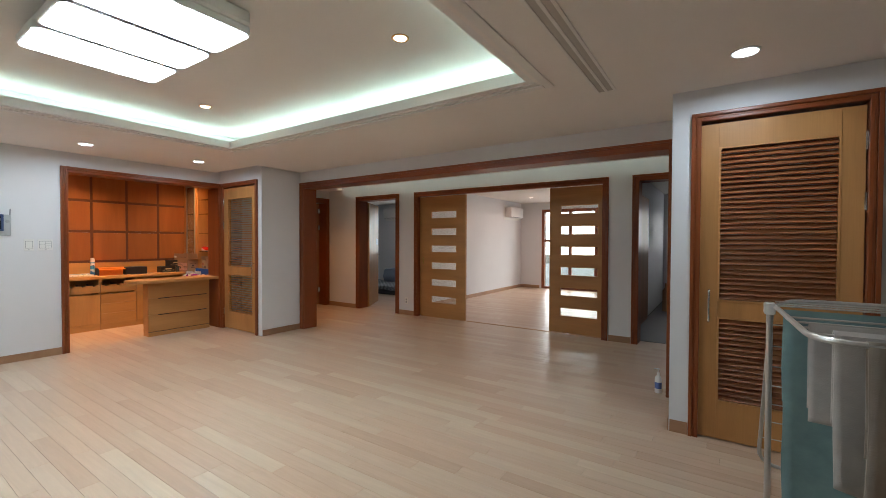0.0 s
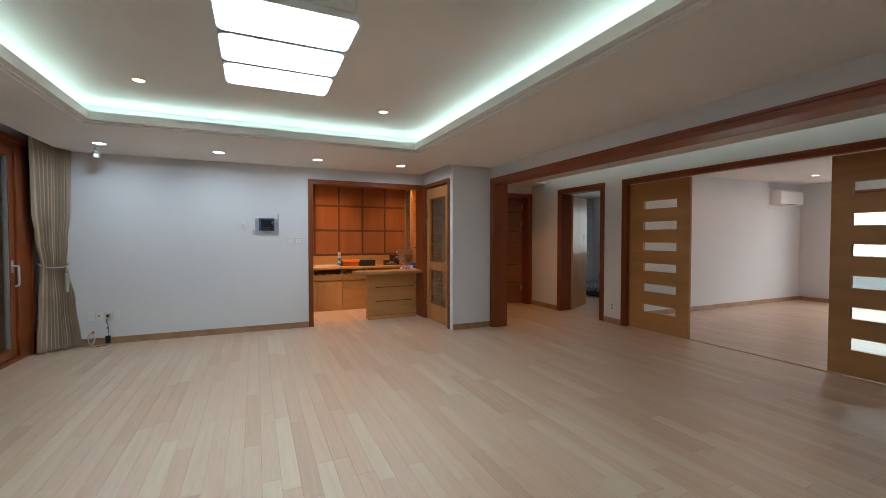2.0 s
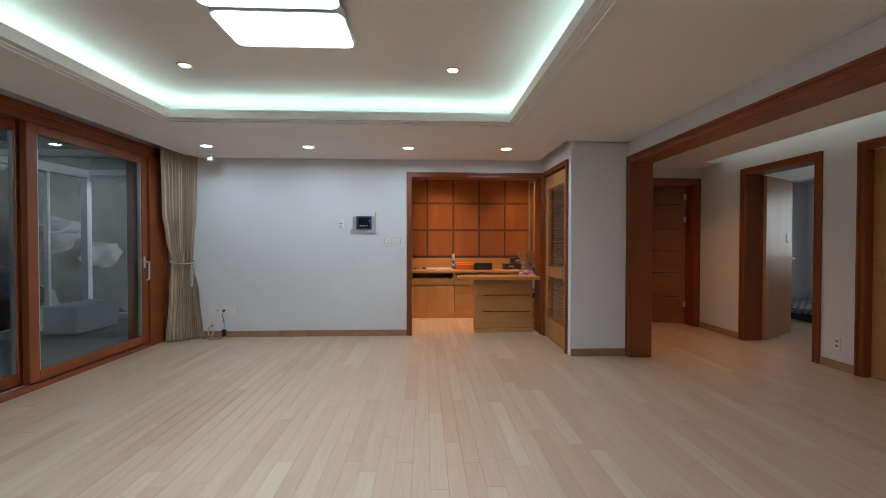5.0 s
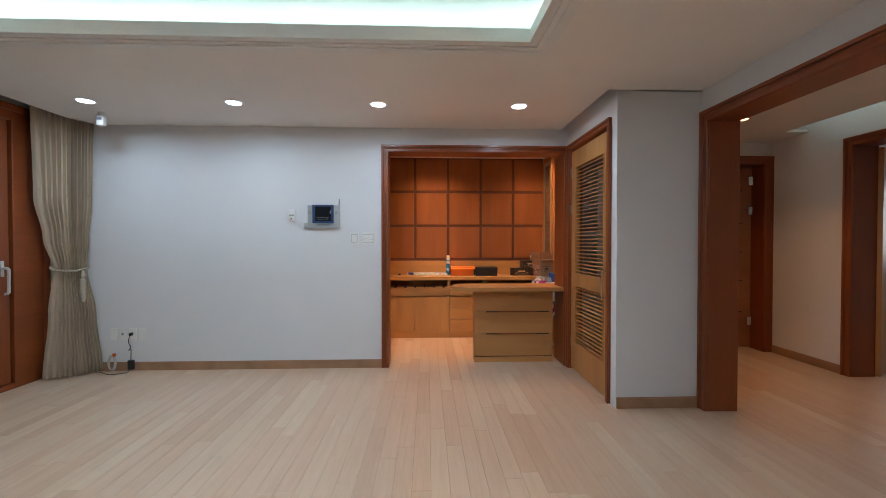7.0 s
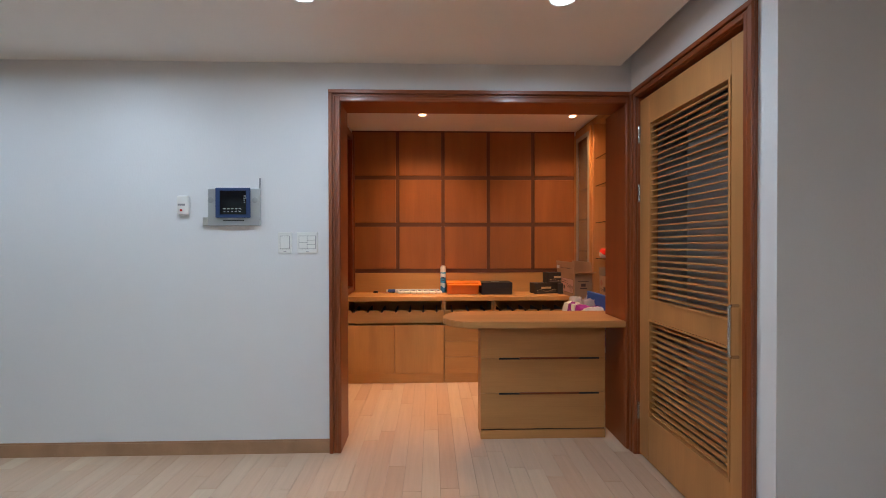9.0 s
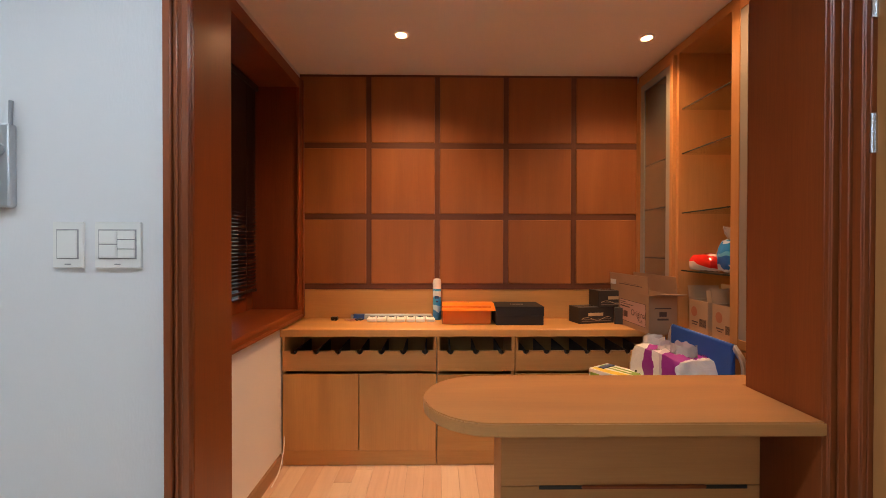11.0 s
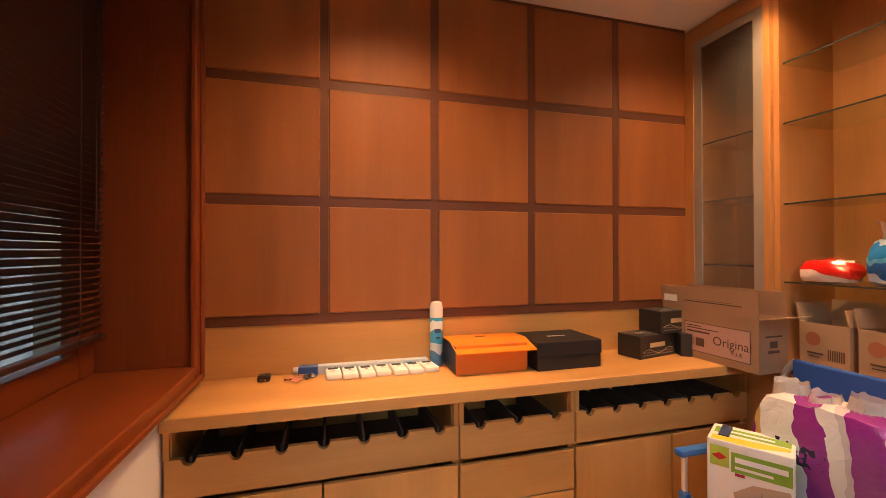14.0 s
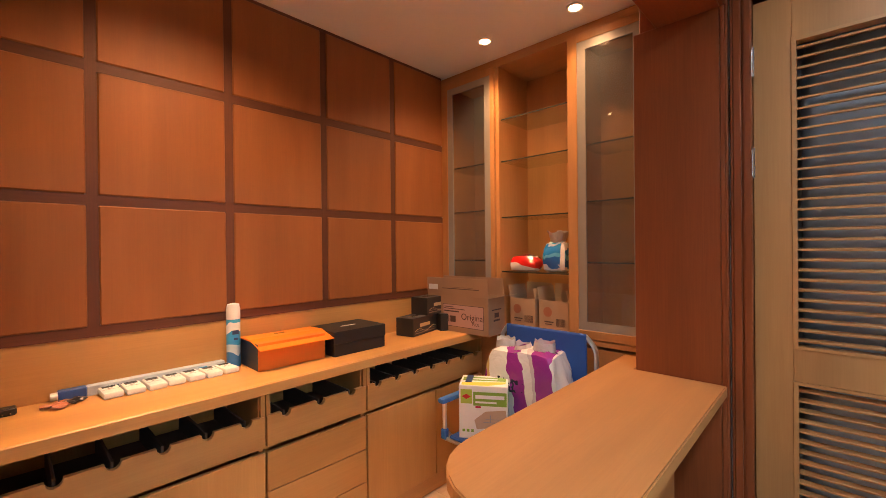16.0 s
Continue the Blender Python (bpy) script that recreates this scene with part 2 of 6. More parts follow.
def round_path(points, r=0.04, n=5):
    """Points with their inner corners rounded."""
    pts = [Vector(p) for p in points]
    out = [pts[0]]
    for a, b, c in zip(pts, pts[1:], pts[2:]):
        d = min(r, (a - b).length / 2, (c - b).length / 2)
        p, q = b + (a - b).normalized() * d, b + (c - b).normalized() * d
        out += [(1 - t) ** 2 * p + 2 * t * (1 - t) * b + t * t * q for t in [k / n for k in range(n + 1)]]
    return out + [pts[-1]]


def mesh_of(name, bm, material, smooth=False):
    me = bpy.data.meshes.new(name)
    bm.to_mesh(me)
    bm.free()
    me.materials.append(material)
    if smooth:
        for p in me.polygons:
            p.use_smooth = True
        me.set_sharp_from_angle(angle=radians(35))
    return me


def thing(name, base, label, category, group="", kind="", turn=0):
    ob = new(name)
    ob.empty_display_size = 0.1
    ob.matrix_world = pose(*base, 0, 0, turn)
    return tagged(ob, label, category, group, kind)


def part(name, bm, material, parent, label="", local=False, smooth=False):
    """One mesh under a thing or a part. Its mesh is in world places, or in the thing's own where local is set."""
    root = parent
    while root.parent:
        root = root.parent
    if not local:
        bmesh.ops.transform(bm, matrix=root.matrix_basis.inverted(), verts=bm.verts)
    ob = new(name, mesh_of(name, bm, material, smooth))
    ob.parent = parent
    return tagged(ob, label)


def share(name, me, parent, m):
    """A further part on the same mesh."""
    ob = new(name, me)
    ob.parent, ob.matrix_basis = parent, m
    return ob


def single(name, bm, material, label, category, group="", kind="", smooth=False, base=None):
    """A thing that is one mesh, with its origin at its base."""
    if base is None:
        lo = [min(v.co[k] for v in bm.verts) for k in range(3)]
        hi = [max(v.co[k] for v in bm.verts) for k in range(3)]
        base = ((lo[0] + hi[0]) / 2, (lo[1] + hi[1]) / 2, lo[2])
    bmesh.ops.translate(bm, verts=bm.verts, vec=[-c for c in base])
    ob = new(name, mesh_of(name, bm, material, smooth))
    ob.location = base
    return tagged(ob, label, category, group, kind)


def setting(name, bm, material, label, category="wall"):
    ob = new(name, mesh_of(name, bm, material))
    return tagged(ob, label, category, kind="structure")


def facing(side, at):
    """Places on a wall: u along it, v out of it, z up."""
    return {"+x": lambda u, v, z: (at + v, u, z), "-x": lambda u, v, z: (at - v, u, z), "+y": lambda u, v, z: (u, at + v, z), "-y": lambda u, v, z: (u, at - v, z)}[side]


def on(bm, P, u0, u1, v0, v1, z0, z1, bevel=0.0, steps=1):
    a, b = P(u0, v0, z0), P(u1, v1, z1)
    return cuboid(bm, a[0], b[0], a[1], b[1], a[2], b[2], bevel, steps)


def onto(P, *rows, bevel=0.0, steps=1):
    bm = bmesh.new()
    for r in rows:
        on(bm, P, *r, bevel=bevel, steps=steps)
    return bm


# ---- the plan, in metres ----
WEST, SOUTH, EAST = -5.80, -1.03, 3.0
CEILING, RAISED, TOP = 2.31, 2.52, 2.62
NICHE_L, NICHE_R, NICHE_BACK = 1.83, 4.33, -7.36
CLOSET, OPEN_S, OPEN_N, NORTH, HALL_W = 3.80, 4.425, 4.64, 6.23, -6.22

WALLS = [
    ("wall_west", PAPER, [(-6.0, WEST, -1.25, 2.03, -0.05, TOP), (-6.0, WEST, 2.03, 3.7955, 2.105, TOP), (-6.0, WEST, 3.7955, OPEN_S, -0.05, TOP)]),
    ("wall_closet_west", PAPER, [(WEST, -5.72, CLOSET, 3.93, -0.05, TOP), (-5.72, -4.868, CLOSET, 3.93, 2.10, TOP), (-4.868, -4.74, CLOSET, OPEN_S, -0.05, TOP)]),
    ("wall_opening", PAPER, [(-7.5, -4.74, OPEN_S, OPEN_N, -0.05, TOP), (-4.74, 0.13, OPEN_S, OPEN_N, 2.115, TOP), (0.13, 3.15, OPEN_S, OPEN_N, -0.05, TOP)]),
    ("wall_closet_east", PAPER, [(0.15, 0.30, 3.735, OPEN_S, -0.05, TOP), (0.30, 1.12, 3.735, 3.865, 2.10, TOP), (1.12, 3.15, 3.735, 3.865, -0.05, TOP)]),
    ("wall_east", PAPER, [(EAST, 3.15, -1.25, 3.735, -0.05, TOP)]),
    ("wall_south", PAPER, [(-6.0, -5.60, -1.25, SOUTH, -0.05, TOP), (-5.60, 0.80, -1.25, SOUTH, 2.345, TOP), (0.80, 3.15, -1.25, SOUTH, -0.05, TOP)]),
    ("wall_niche_left", PAPER, [(-7.5, -7.31, 1.45, NICHE_L, -0.05, TOP), (-7.31, -6.12, 1.45, NICHE_L, -0.05, 0.82), (-7.31, -6.12, 1.45, NICHE_L, 2.26, TOP), (-6.12, -6.0, 1.45, NICHE_L, -0.05, TOP)]),
    ("wall_niche_back", PAPER, [(-7.5, NICHE_BACK, NICHE_L, OPEN_S, -0.05, TOP)]),
    ("wall_hall_west", PAPER, [(-6.42, HALL_W, OPEN_N, 5.245, -0.05, TOP), (-6.42, HALL_W, 5.245, 6.168, 2.095, TOP), (-6.42, HALL_W, 6.168, NORTH, -0.05, TOP)]),
    ("wall_north", PAPER, [(-8.2, -5.36, NORTH, 6.45, -0.05, TOP), (-5.36, -4.42, NORTH, 6.45, 2.085, TOP), (-4.42, -3.94, NORTH, 6.45, -0.05, TOP),
                           (-3.94, -0.85, NORTH, 6.45, 2.085, TOP), (-0.85, -0.44, NORTH, 6.45, -0.05, TOP), (-0.44, 0.32, NORTH, 6.45, 2.085, TOP), (0.32, 1.6, NORTH, 6.45, -0.05, TOP)]),
    ("wall_hall_east", PAPER, [(1.45, 1.6, OPEN_N, NORTH, -0.05, TOP)]),
    ("wall_back_hall", PAPER, [(-7.6, -7.45, OPEN_N, NORTH, -0.05, TOP)]),
    ("wall_bedroom_west", PAPER, [(-8.2, -8.05, 6.45, 9.75, -0.05, TOP)]),
    # the window opening is an unseen addition that lights the bedroom
    ("wall_bedroom_north", PAPER, [(-8.2, -7.3, 9.6, 9.75, -0.05, TOP), (-7.3, -5.6, 9.6, 9.75, -0.05, 0.95), (-7.3, -5.6, 9.6, 9.75, 2.1, TOP), (-5.6, -4.55, 9.6, 9.75, -0.05, TOP)]),
    ("wall_parlour_west", PAPER, [(-4.55, -4.36, 6.45, 11.85, -0.05, TOP)]),
    ("wall_parlour_north", PAPER, [(-4.36, -3.74, 11.7, 11.85, -0.05, TOP), (-3.74, -0.85, 11.7, 11.85, 2.2, TOP)]),
    ("wall_parlour_east", PAPER, [(-0.85, -0.62, 6.45, 11.85, -0.05, TOP)]),
    ("wall_store_east", PAPER, [(0.32, 0.47, 6.45, 11.0, -0.05, TOP)]),
    # store wall opening is made up, to let some sky light in
    ("wall_store_north", PAPER, [(-0.62, 0.47, 10.85, 11.0, -0.05, 1.2), (-0.62, -0.3, 10.85, 11.0, 1.2, 2.0), (0.3, 0.47, 10.85, 11.0, 1.2, 2.0), (-0.62, 0.47, 10.85, 11.0, 2.0, TOP)]),
]
for _name, _mat, _rows in WALLS:
    setting(_name, boxes(*_rows), _mat, "off-white papered wall with a fine woven emboss")

# lowered ceilings, with the light cove's opening
CX0, CX1, CY0, CY1 = -4.13, -0.56, -0.06, 3.05
setting("ceiling", boxes((WEST, CX0, -0.75, 3.735, CEILING, 2.335), (CX1, EAST, -0.75, 3.735, CEILING, 2.335), (CX0, CX1, -0.75, CY0, CEILING, 2.335),
                         (CX0, CX1, CY1, 3.735, CEILING, 2.335), (-4.74, 0.15, 3.735, OPEN_S, CEILING, 2.335)), CEIL, "off-white papered ceiling with a lowered border", "ceiling")
setting("ceiling_raised", boxes((-6.0, 3.15, -1.25, OPEN_S, RAISED, 2.545)), CEIL, "off-white raised ceiling in the light cove", "ceiling")
_i = 0.05
_x0, _x1, _y0, _y1 = CX0 + _i, CX1 - _i, CY0 + _i, CY1 - _i
_lip = thing("cove_lip", ((CX0 + CX1) / 2, (CY0 + CY1) / 2, 2.318), "white stepped moulding round the light cove", "trim", kind="structure")
for _r in ((CX0 - 0.3, _x0, CY0 - 0.3, CY1 + 0.3, 2.336, 2.346), (_x1, CX1 + 0.3, CY0 - 0.3, CY1 + 0.3, 2.336, 2.346), (_x0, _x1, CY0 - 0.3, _y0, 2.336, 2.346), (_x0, _x1, _y1, CY1 + 0.3, 2.336, 2.346),
                          (CX0 + 0.002, _x0, CY0 + 0.002, CY1 - 0.002, 2.318, 2.336), (_x1, CX1 - 0.002, CY0 + 0.002, CY1 - 0.002, 2.318, 2.336), (_x0, _x1, CY0 + 0.002, _y0, 2.318, 2.336), (_x0, _x1, _y1, CY1 - 0.002, 2.318, 2.336),
                          (_x0 - 0.018, _x0, _y0 - 0.018, _y1 + 0.018, 2.346, 2.392), (_x1, _x1 + 0.018, _y0 - 0.018, _y1 + 0.018, 2.346, 2.392), (_x0, _x1, _y0 - 0.018, _y0, 2.346, 2.392), (_x0, _x1, _y1, _y1 + 0.018, 2.346, 2.392),
                          (CX0 - 0.3, CX0 - 0.28, CY0 - 0.3, CY1 + 0.3, 2.346, RAISED), (CX1 + 0.28, CX1 + 0.3, CY0 - 0.3, CY1 + 0.3, 2.346, RAISED), (CX0 - 0.28, CX1 + 0.28, CY0 - 0.3, CY0 - 0.28, 2.346, RAISED), (CX0 - 0.28, CX1 + 0.28, CY1 + 0.28, CY1 + 0.3, 2.346, RAISED)):
    part("moulding_strip", boxes(_r), MOULD, _lip)
_o, _n = 0.088, 0.03
setting("cove_trim", boxes((CX0 - _o, CX0 - _n, CY0 - _o, CY1 + _o, 2.301, 2.3095), (CX1 + _n, CX1 + _o, CY0 - _o, CY1 + _o, 2.301, 2.3095), (CX0 - _n, CX1 + _n, CY0 - _o, CY0 - _n, 2.301, 2.3095), (CX0 - _n, CX1 + _n, CY1 + _n, CY1 + _o, 2.301, 2.3095), bevel=0.003),
        MOULD, "flat white trim band round the light cove", "trim")
setting("ceiling_hall", boxes((HALL_W, 1.45, OPEN_N, 5.99, CEILING, 2.335), (HALL_W, -5.8, 5.99, NORTH, CEILING, 2.335), (0.6, 1.45, 5.99, NORTH, CEILING, 2.335), (-5.8, 0.6, 5.97, 5.99, 2.335, 2.40), (-7.5, 1.6, OPEN_N, NORTH, 2.55, 2.6)), CEIL, "off-white hall ceiling with a light slot along the wall", "ceiling")
setting("ceiling_niche", boxes((-7.36, -6.0, NICHE_L, 4.33, 2.335, 2.365)), CEIL, "off-white ceiling of the niche", "ceiling")
setting("ceiling_rooms", boxes((-8.2, -4.55, 6.45, 9.75, 2.36, 2.42), (-4.36, -0.85, 6.45, 11.85, 2.40, 2.46), (-0.62, 0.47, 6.45, 11.0, 2.36, 2.42), (-6.0, -4.74, 3.9, OPEN_S, 2.3, 2.34), (0.15, 3.15, 3.865, OPEN_S, 2.3, 2.34)), CEIL, "off-white ceilings of the rooms beyond", "ceiling")
# out of view above the ceilings, added to block light from the sky
setting("roof_slab", boxes((-8.2, 3.15, -1.25, 11.85, 2.63, 2.75)), MOULD, "unseen slab over the rooms that keeps the sky light out", "ceiling")

# skirtings
SKIRT = []
for _P, _rows in ((facing("+x", WEST), [(SOUTH, 1.995)]), (facing("+x", -4.74), [(3.805, 4.42)]), (facing("-x", 0.15), [(3.74, 4.42)]), (facing("-y", 3.735), [(0.155, 0.262), (1.17, 3.0)]),
                  (facing("-y", NORTH), [(HALL_W, -5.43), (-4.35, -4.01), (-0.78, -0.51), (0.40, 1.45)]), (facing("+x", HALL_W), [(OPEN_N, 5.18)]), (facing("+x", -4.36), [(6.46, 11.69)]), (facing("-y", 11.7), [(-4.345, -3.80)]),
                  (facing("+y", NICHE_L), [(-7.0, -6.06)]), (facing("-x", EAST), [(SOUTH, 3.72)]), (facing("+y", SOUTH), [(-5.79, -5.64), (0.9, 2.98)]), (facing("+y", OPEN_N), [(-6.2, -4.8), (0.12, 1.44)])):
    for _u0, _u1 in _rows:
        SKIRT.append((_P, _u0, _u1))
_bm = bmesh.new()
for _P, _u0, _u1 in SKIRT:
    on(_bm, _P, _u0, _u1, 0.0, 0.010, 0.0, 0.072)
    on(_bm, _P, _u0, _u1, 0.0, 0.006, 0.072, 0.080)
setting("baseboard", _bm, wood("base", "x"), "low light-brown wooden skirting along the walls", "baseboard")


# ---- casings round the openings ----
def casing(name, P, u0, u1, z1, depth, width=0.078, right=True, lining=True, deep=None):
    """A cherry casing with a stepped profile, and the lining of the opening."""
    base = P((u0 + u1) / 2, 0, 0)
    ob = thing(name, base, "reddish-brown cherry wood casing round an opening", "door frame", kind="structure")

    def upright(a, s):
        return onto(P, (a, a + s * width, 0.0, 0.014, 0, z1 - 0.001), (a, a + s * 0.022, 0.014, 0.026, 0, z1 - 0.001), (a + s * 0.026, a + s * 0.036, 0.014, 0.020, 0, z1 - 0.027), (a + s * (width - 0.02), a + s * width, 0.014, 0.021, 0, z1 - width + 0.02), bevel=0.0025)
    part("jamb_casing", upright(u0, 1), wood("cherry", "z"), ob)
    if right:
        part("jamb_casing", upright(u1, -1), wood("cherry", "z"), ob)
    head = onto(P, (u0 + width, u1 - width, 0.0, 0.014, z1 - width, z1), (u0, u1, 0.014, 0.028, z1 - 0.022, z1), (u0 + 0.03, u1 - 0.03, 0.014, 0.020, z1 - 0.036, z1 - 0.026), (u0 + width, u1 - width, 0.014, 0.021, z1 - width, z1 - width + 0.02), bevel=0.0025)
    axis = "y" if abs(P(1, 0, 0)[1] - P(0, 0, 0)[1]) > 0.5 else "x"
    part("head_casing", head, wood("cherry", axis), ob)
    if lining:
        t = 0.03
        part("lining", onto(P, (u0 + width - t, u0 + width, -depth, -0.001, 0, z1 - width), bevel=0.002), wood("cherry", "z"), ob)
        if right:
            part("lining", onto(P, (u1 - width, u1 - width + t, -(deep or depth), -0.001, 0, z1 - width), bevel=0.002), wood("cherry", "z"), ob)
        part("head_lining", onto(P, (u0 + width - t, u1 - width + t, -depth, -0.001, z1 - width, z1 - width + t), bevel=0.002), wood("cherry", axis), ob)
    return ob


casing("door_frame_1", facing("+x", WEST), 1.99, 3.831, 2.145, 0.205, 0.066, deep=0.285)
_f2 = casing("door_frame_2", facing("-y", CLOSET), -5.765, -4.825, 2.14, 0.12, 0.05)
part("corner_filler", boxes((-5.773, -5.7655, 3.776, CLOSET, 0, 2.14), bevel=0.002), wood("cherry", "z"), _f2)
casing("door_frame_3", facing("-y", 3.735), 0.265, 1.165, 2.145, 0.12, 0.055)
casing("door_frame_4", facing("-y", OPEN_S), -4.735, 0.145, 2.15, 0.225)
casing("door_frame_5", facing("-y", NORTH), -5.425, -4.35, 2.15, 0.23)
casing("door_frame_6", facing("-y", NORTH), -4.005, -0.79, 2.15, 0.06)
casing("door_frame_7", facing("-y", NORTH), -0.505, 0.39, 2.15, 0.23)
casing("door_frame_8", facing("+x", HALL_W), 5.185, 6.228, 2.155, 0.19, 0.09)


# ---- doors ----
def louvre_door(base, turn, width, height, hinge_left, label, blade=0.024, tilt=10, timber="beech"):
    """A framed beech door with two fields of slanted slats. Local x along the leaf, y out of its back, z up."""
    ob = thing("louvre_door", base, label, "door", "louvre closet doors", turn=turn)
    t, st = 0.036, 0.10
    z = [0.0, 0.245, 0.80, 0.905, 1.905, height]
    body = boxes((0, st, 0, t, 0, height), (width - st, width, 0, t, 0, height), (st, width - st, 0, t, z[0], z[1]), (st, width - st, 0, t, z[2], z[3]), (st, width - st, 0, t, z[4], z[5]), bevel=0.0015)
    part("door_leaf", body, wood("beech", "z"), ob, local=True)
    bead = bmesh.new()
    for a, b in ((z[1], z[2]), (z[3], z[4])):
        for r in ((st, st + 0.012, a, b), (width - st - 0.012, width - st, a, b), (st + 0.012, width - st - 0.012, a, a + 0.01), (st + 0.012, width - st - 0.012, b - 0.01, b)):
            cuboid(bead, r[0], r[1], -0.004, t + 0.004, r[2], r[3])
    part("bead", bead, wood("beech", "z"), ob, local=True)
    slat = boxes((st + 0.012, width - st - 0.012, -blade / 2, blade / 2, -0.0035, 0.0035), bevel=0.001)
    bmesh.ops.transform(slat, matrix=Matrix.Rotation(radians(tilt), 4, "X"), verts=slat.verts)
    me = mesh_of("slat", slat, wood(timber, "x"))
    for a, b in ((z[1], z[2]), (z[3], z[4])):
        n = round((b - a - 0.02) / 0.033)
        for k in range(n):
            share("slat", me, ob, Matrix.Translation((0, t / 2, a + 0.012 + (k + 0.5) * (b - a - 0.024) / n)))
    xh = 0.055 if not hinge_left else width - 0.055
    handle = tube(round_path([(xh, -0.002, 0.77), (xh, -0.038, 0.77), (xh, -0.038, 0.975), (xh, -0.002, 0.975)], 0.012), 0.007)
    part("handle", handle, STEEL, ob, "brushed steel bar handle", local=True, smooth=True)
    for zz in (0.25, 1.52, 1.86):
        xo = 0.0 if hinge_left else width
        s = 1 if hinge_left else -1
        h = boxes((xo - s * 0.022, xo + s * 0.004, -0.005, 0.003, zz - 0.05, zz + 0.05))
        rod(h, (xo - s * 0.004, -0.007, zz - 0.05), (xo - s * 0.004, -0.007, zz + 0.05), 0.006, 10)
        part("hinge", h, STEEL, ob, "steel butt hinge", local=True)
    return ob


louvre_door((-5.713, CLOSET + 0.012, 0.012), 0, 0.834, 2.055, True, "beech louvred closet door, shut, with steel hinges and bar handle")
louvre_door((0.318, 3.735 + 0.012, 0.012), 0, 0.785, 2.06, False, "beech louvred closet door, shut, behind a drying rack", 0.040, 42, "dark_beech")

# what shows between the slats
_boiler = boxes((-5.60, -4.93, 4.00, 4.36, 0.25, 1.98), bevel=0.05, steps=3)
single("appliance_cabinet", _boiler, plain("grey_enamel", (0.46, 0.48, 0.51), 0.3, 0.2), "tall grey metal appliance standing inside the louvred closet", "appliance", smooth=True)
single("appliance_plinth", boxes((-5.6, -4.97, 4.07, 4.34, 0.0, 0.25)), GREYPLASTIC, "dark plinth under the grey closet appliance", "plinth")


def sliding_leaf(x0, width, y, handle_at, label):
    ob = thing("sliding_door", (x0, y, 0.012), label, "door", "sliding doors")
    h, t = 2.055, 0.036
    g0, g1 = 0.225 if handle_at < width / 2 else 0.15, 0.0
    g1 = g0 + 0.525
    zs = [1.74 - 0.2885 * k for k in range(6)]
    body = bmesh.new()
    cuboid(body, 0, g0, 0, t, 0, h)
    cuboid(body, g1, width, 0, t, 0, h)
    edge = [h] + [v for z in zs for v in (z + 0.062, z - 0.062)] + [0.0]
    for a, b in zip(edge[::2], edge[1::2]):
        cuboid(body, g0, g1, 0, t, b, a)
    part("door_leaf", body, wood("beech", "x"), ob, local=True)
    for z in zs:
        part("pane", boxes((g0 + 0.001, g1 - 0.001, 0.014, 0.020, z - 0.061, z + 0.061)), CABGLASS_CLEAR, ob, local=True).visible_shadow = False
        rim = bmesh.new()
        for r in ((g0, g0 + 0.008, z - 0.062, z + 0.062), (g1 - 0.008, g1, z - 0.062, z + 0.062), (g0 + 0.008, g1 - 0.008, z - 0.062, z - 0.055), (g0 + 0.008, g1 - 0.008, z + 0.055, z + 0.062)):
            cuboid(rim, r[0], r[1], -0.002, t + 0.002, r[2], r[3])
        part("bead", rim, wood("beech", "x"), ob, local=True)
    pull = boxes((handle_at - 0.014, handle_at + 0.014, -0.003, 0.004, 0.90, 1.02), bevel=0.003)
    cuboid(pull, handle_at - 0.008, handle_at + 0.008, -0.0045, 0.002, 0.925, 0.995)
    part("pull", pull, plain("brass", (0.45, 0.30, 0.10), 0.3, 1.0), ob, "recessed brass flush pull", local=True)
    return ob


CABGLASS_CLEAR = pane_glass("door_glass", (0.95, 0.97, 0.96), haze=0.04)
sliding_leaf(-3.93, 0.92, 6.292, 0.07, "beech sliding door with six glass slots, pushed half open")
sliding_leaf(-1.61, 0.92, 6.305, 0.80, "beech sliding door with six bright glass slots, half open")
single("door_track", boxes((-3.92, -0.87, 6.30, 6.330, 0.001, 0.006)), wood("beech", "x"), "thin wooden floor track under the sliding doors", "track")

# hall door at the end, shut in its deep frame
_d = thing("hall_door", (-6.385, 6.125, 0.01), "beech flush door with dark inlaid lines, standing ajar", "door", turn=-114)
part("door_leaf", boxes((0, 0.84, -0.038, 0, 0, 2.045), bevel=0.002), wood("dark_beech", "x"), _d, local=True)
for _z in (0.40, 0.76, 1.09, 1.42, 1.79):
    part("inlay", boxes((0.08, 0.80, -0.001, 0.0015, _z - 0.005, _z + 0.005)), BLACK, _d, "dark inlaid line", local=True)
for _z in (0.30, 1.56, 1.90):
    part("hinge", boxes((-0.012, 0.03, -0.004, 0.014, _z - 0.05, _z + 0.05), bevel=0.004), STEEL, _d, "steel butt hinge", local=True)
part("lever", tube(round_path([(0.78, 0.0, 0.99), (0.78, 0.05, 0.99), (0.66, 0.05, 0.99)], 0.015), 0.009), STEEL, _d, "steel lever handle", local=True, smooth=True)

# bedroom door, standing open into the room
_d = thing("bedroom_door", (-5.31, 6.465, 0.01), "beech flush door standing open into the bedroom", "door", turn=121)
part("door_leaf", boxes((0, 0.86, 0, 0.036, 0, 2.045), bevel=0.002), wood("beech", "z"), _d, local=True)
part("lever", tube(round_path([(0.79, 0.0, 1.0), (0.79, -0.05, 1.0), (0.68, -0.05, 1.0)], 0.015), 0.009), STEEL, _d, "steel lever handle", local=True, smooth=True)
part("switch_plate", boxes((0.66, 0.73, -0.008, 0, 1.22, 1.34), bevel=0.003), WHITE, _d, "small white plate", local=True)

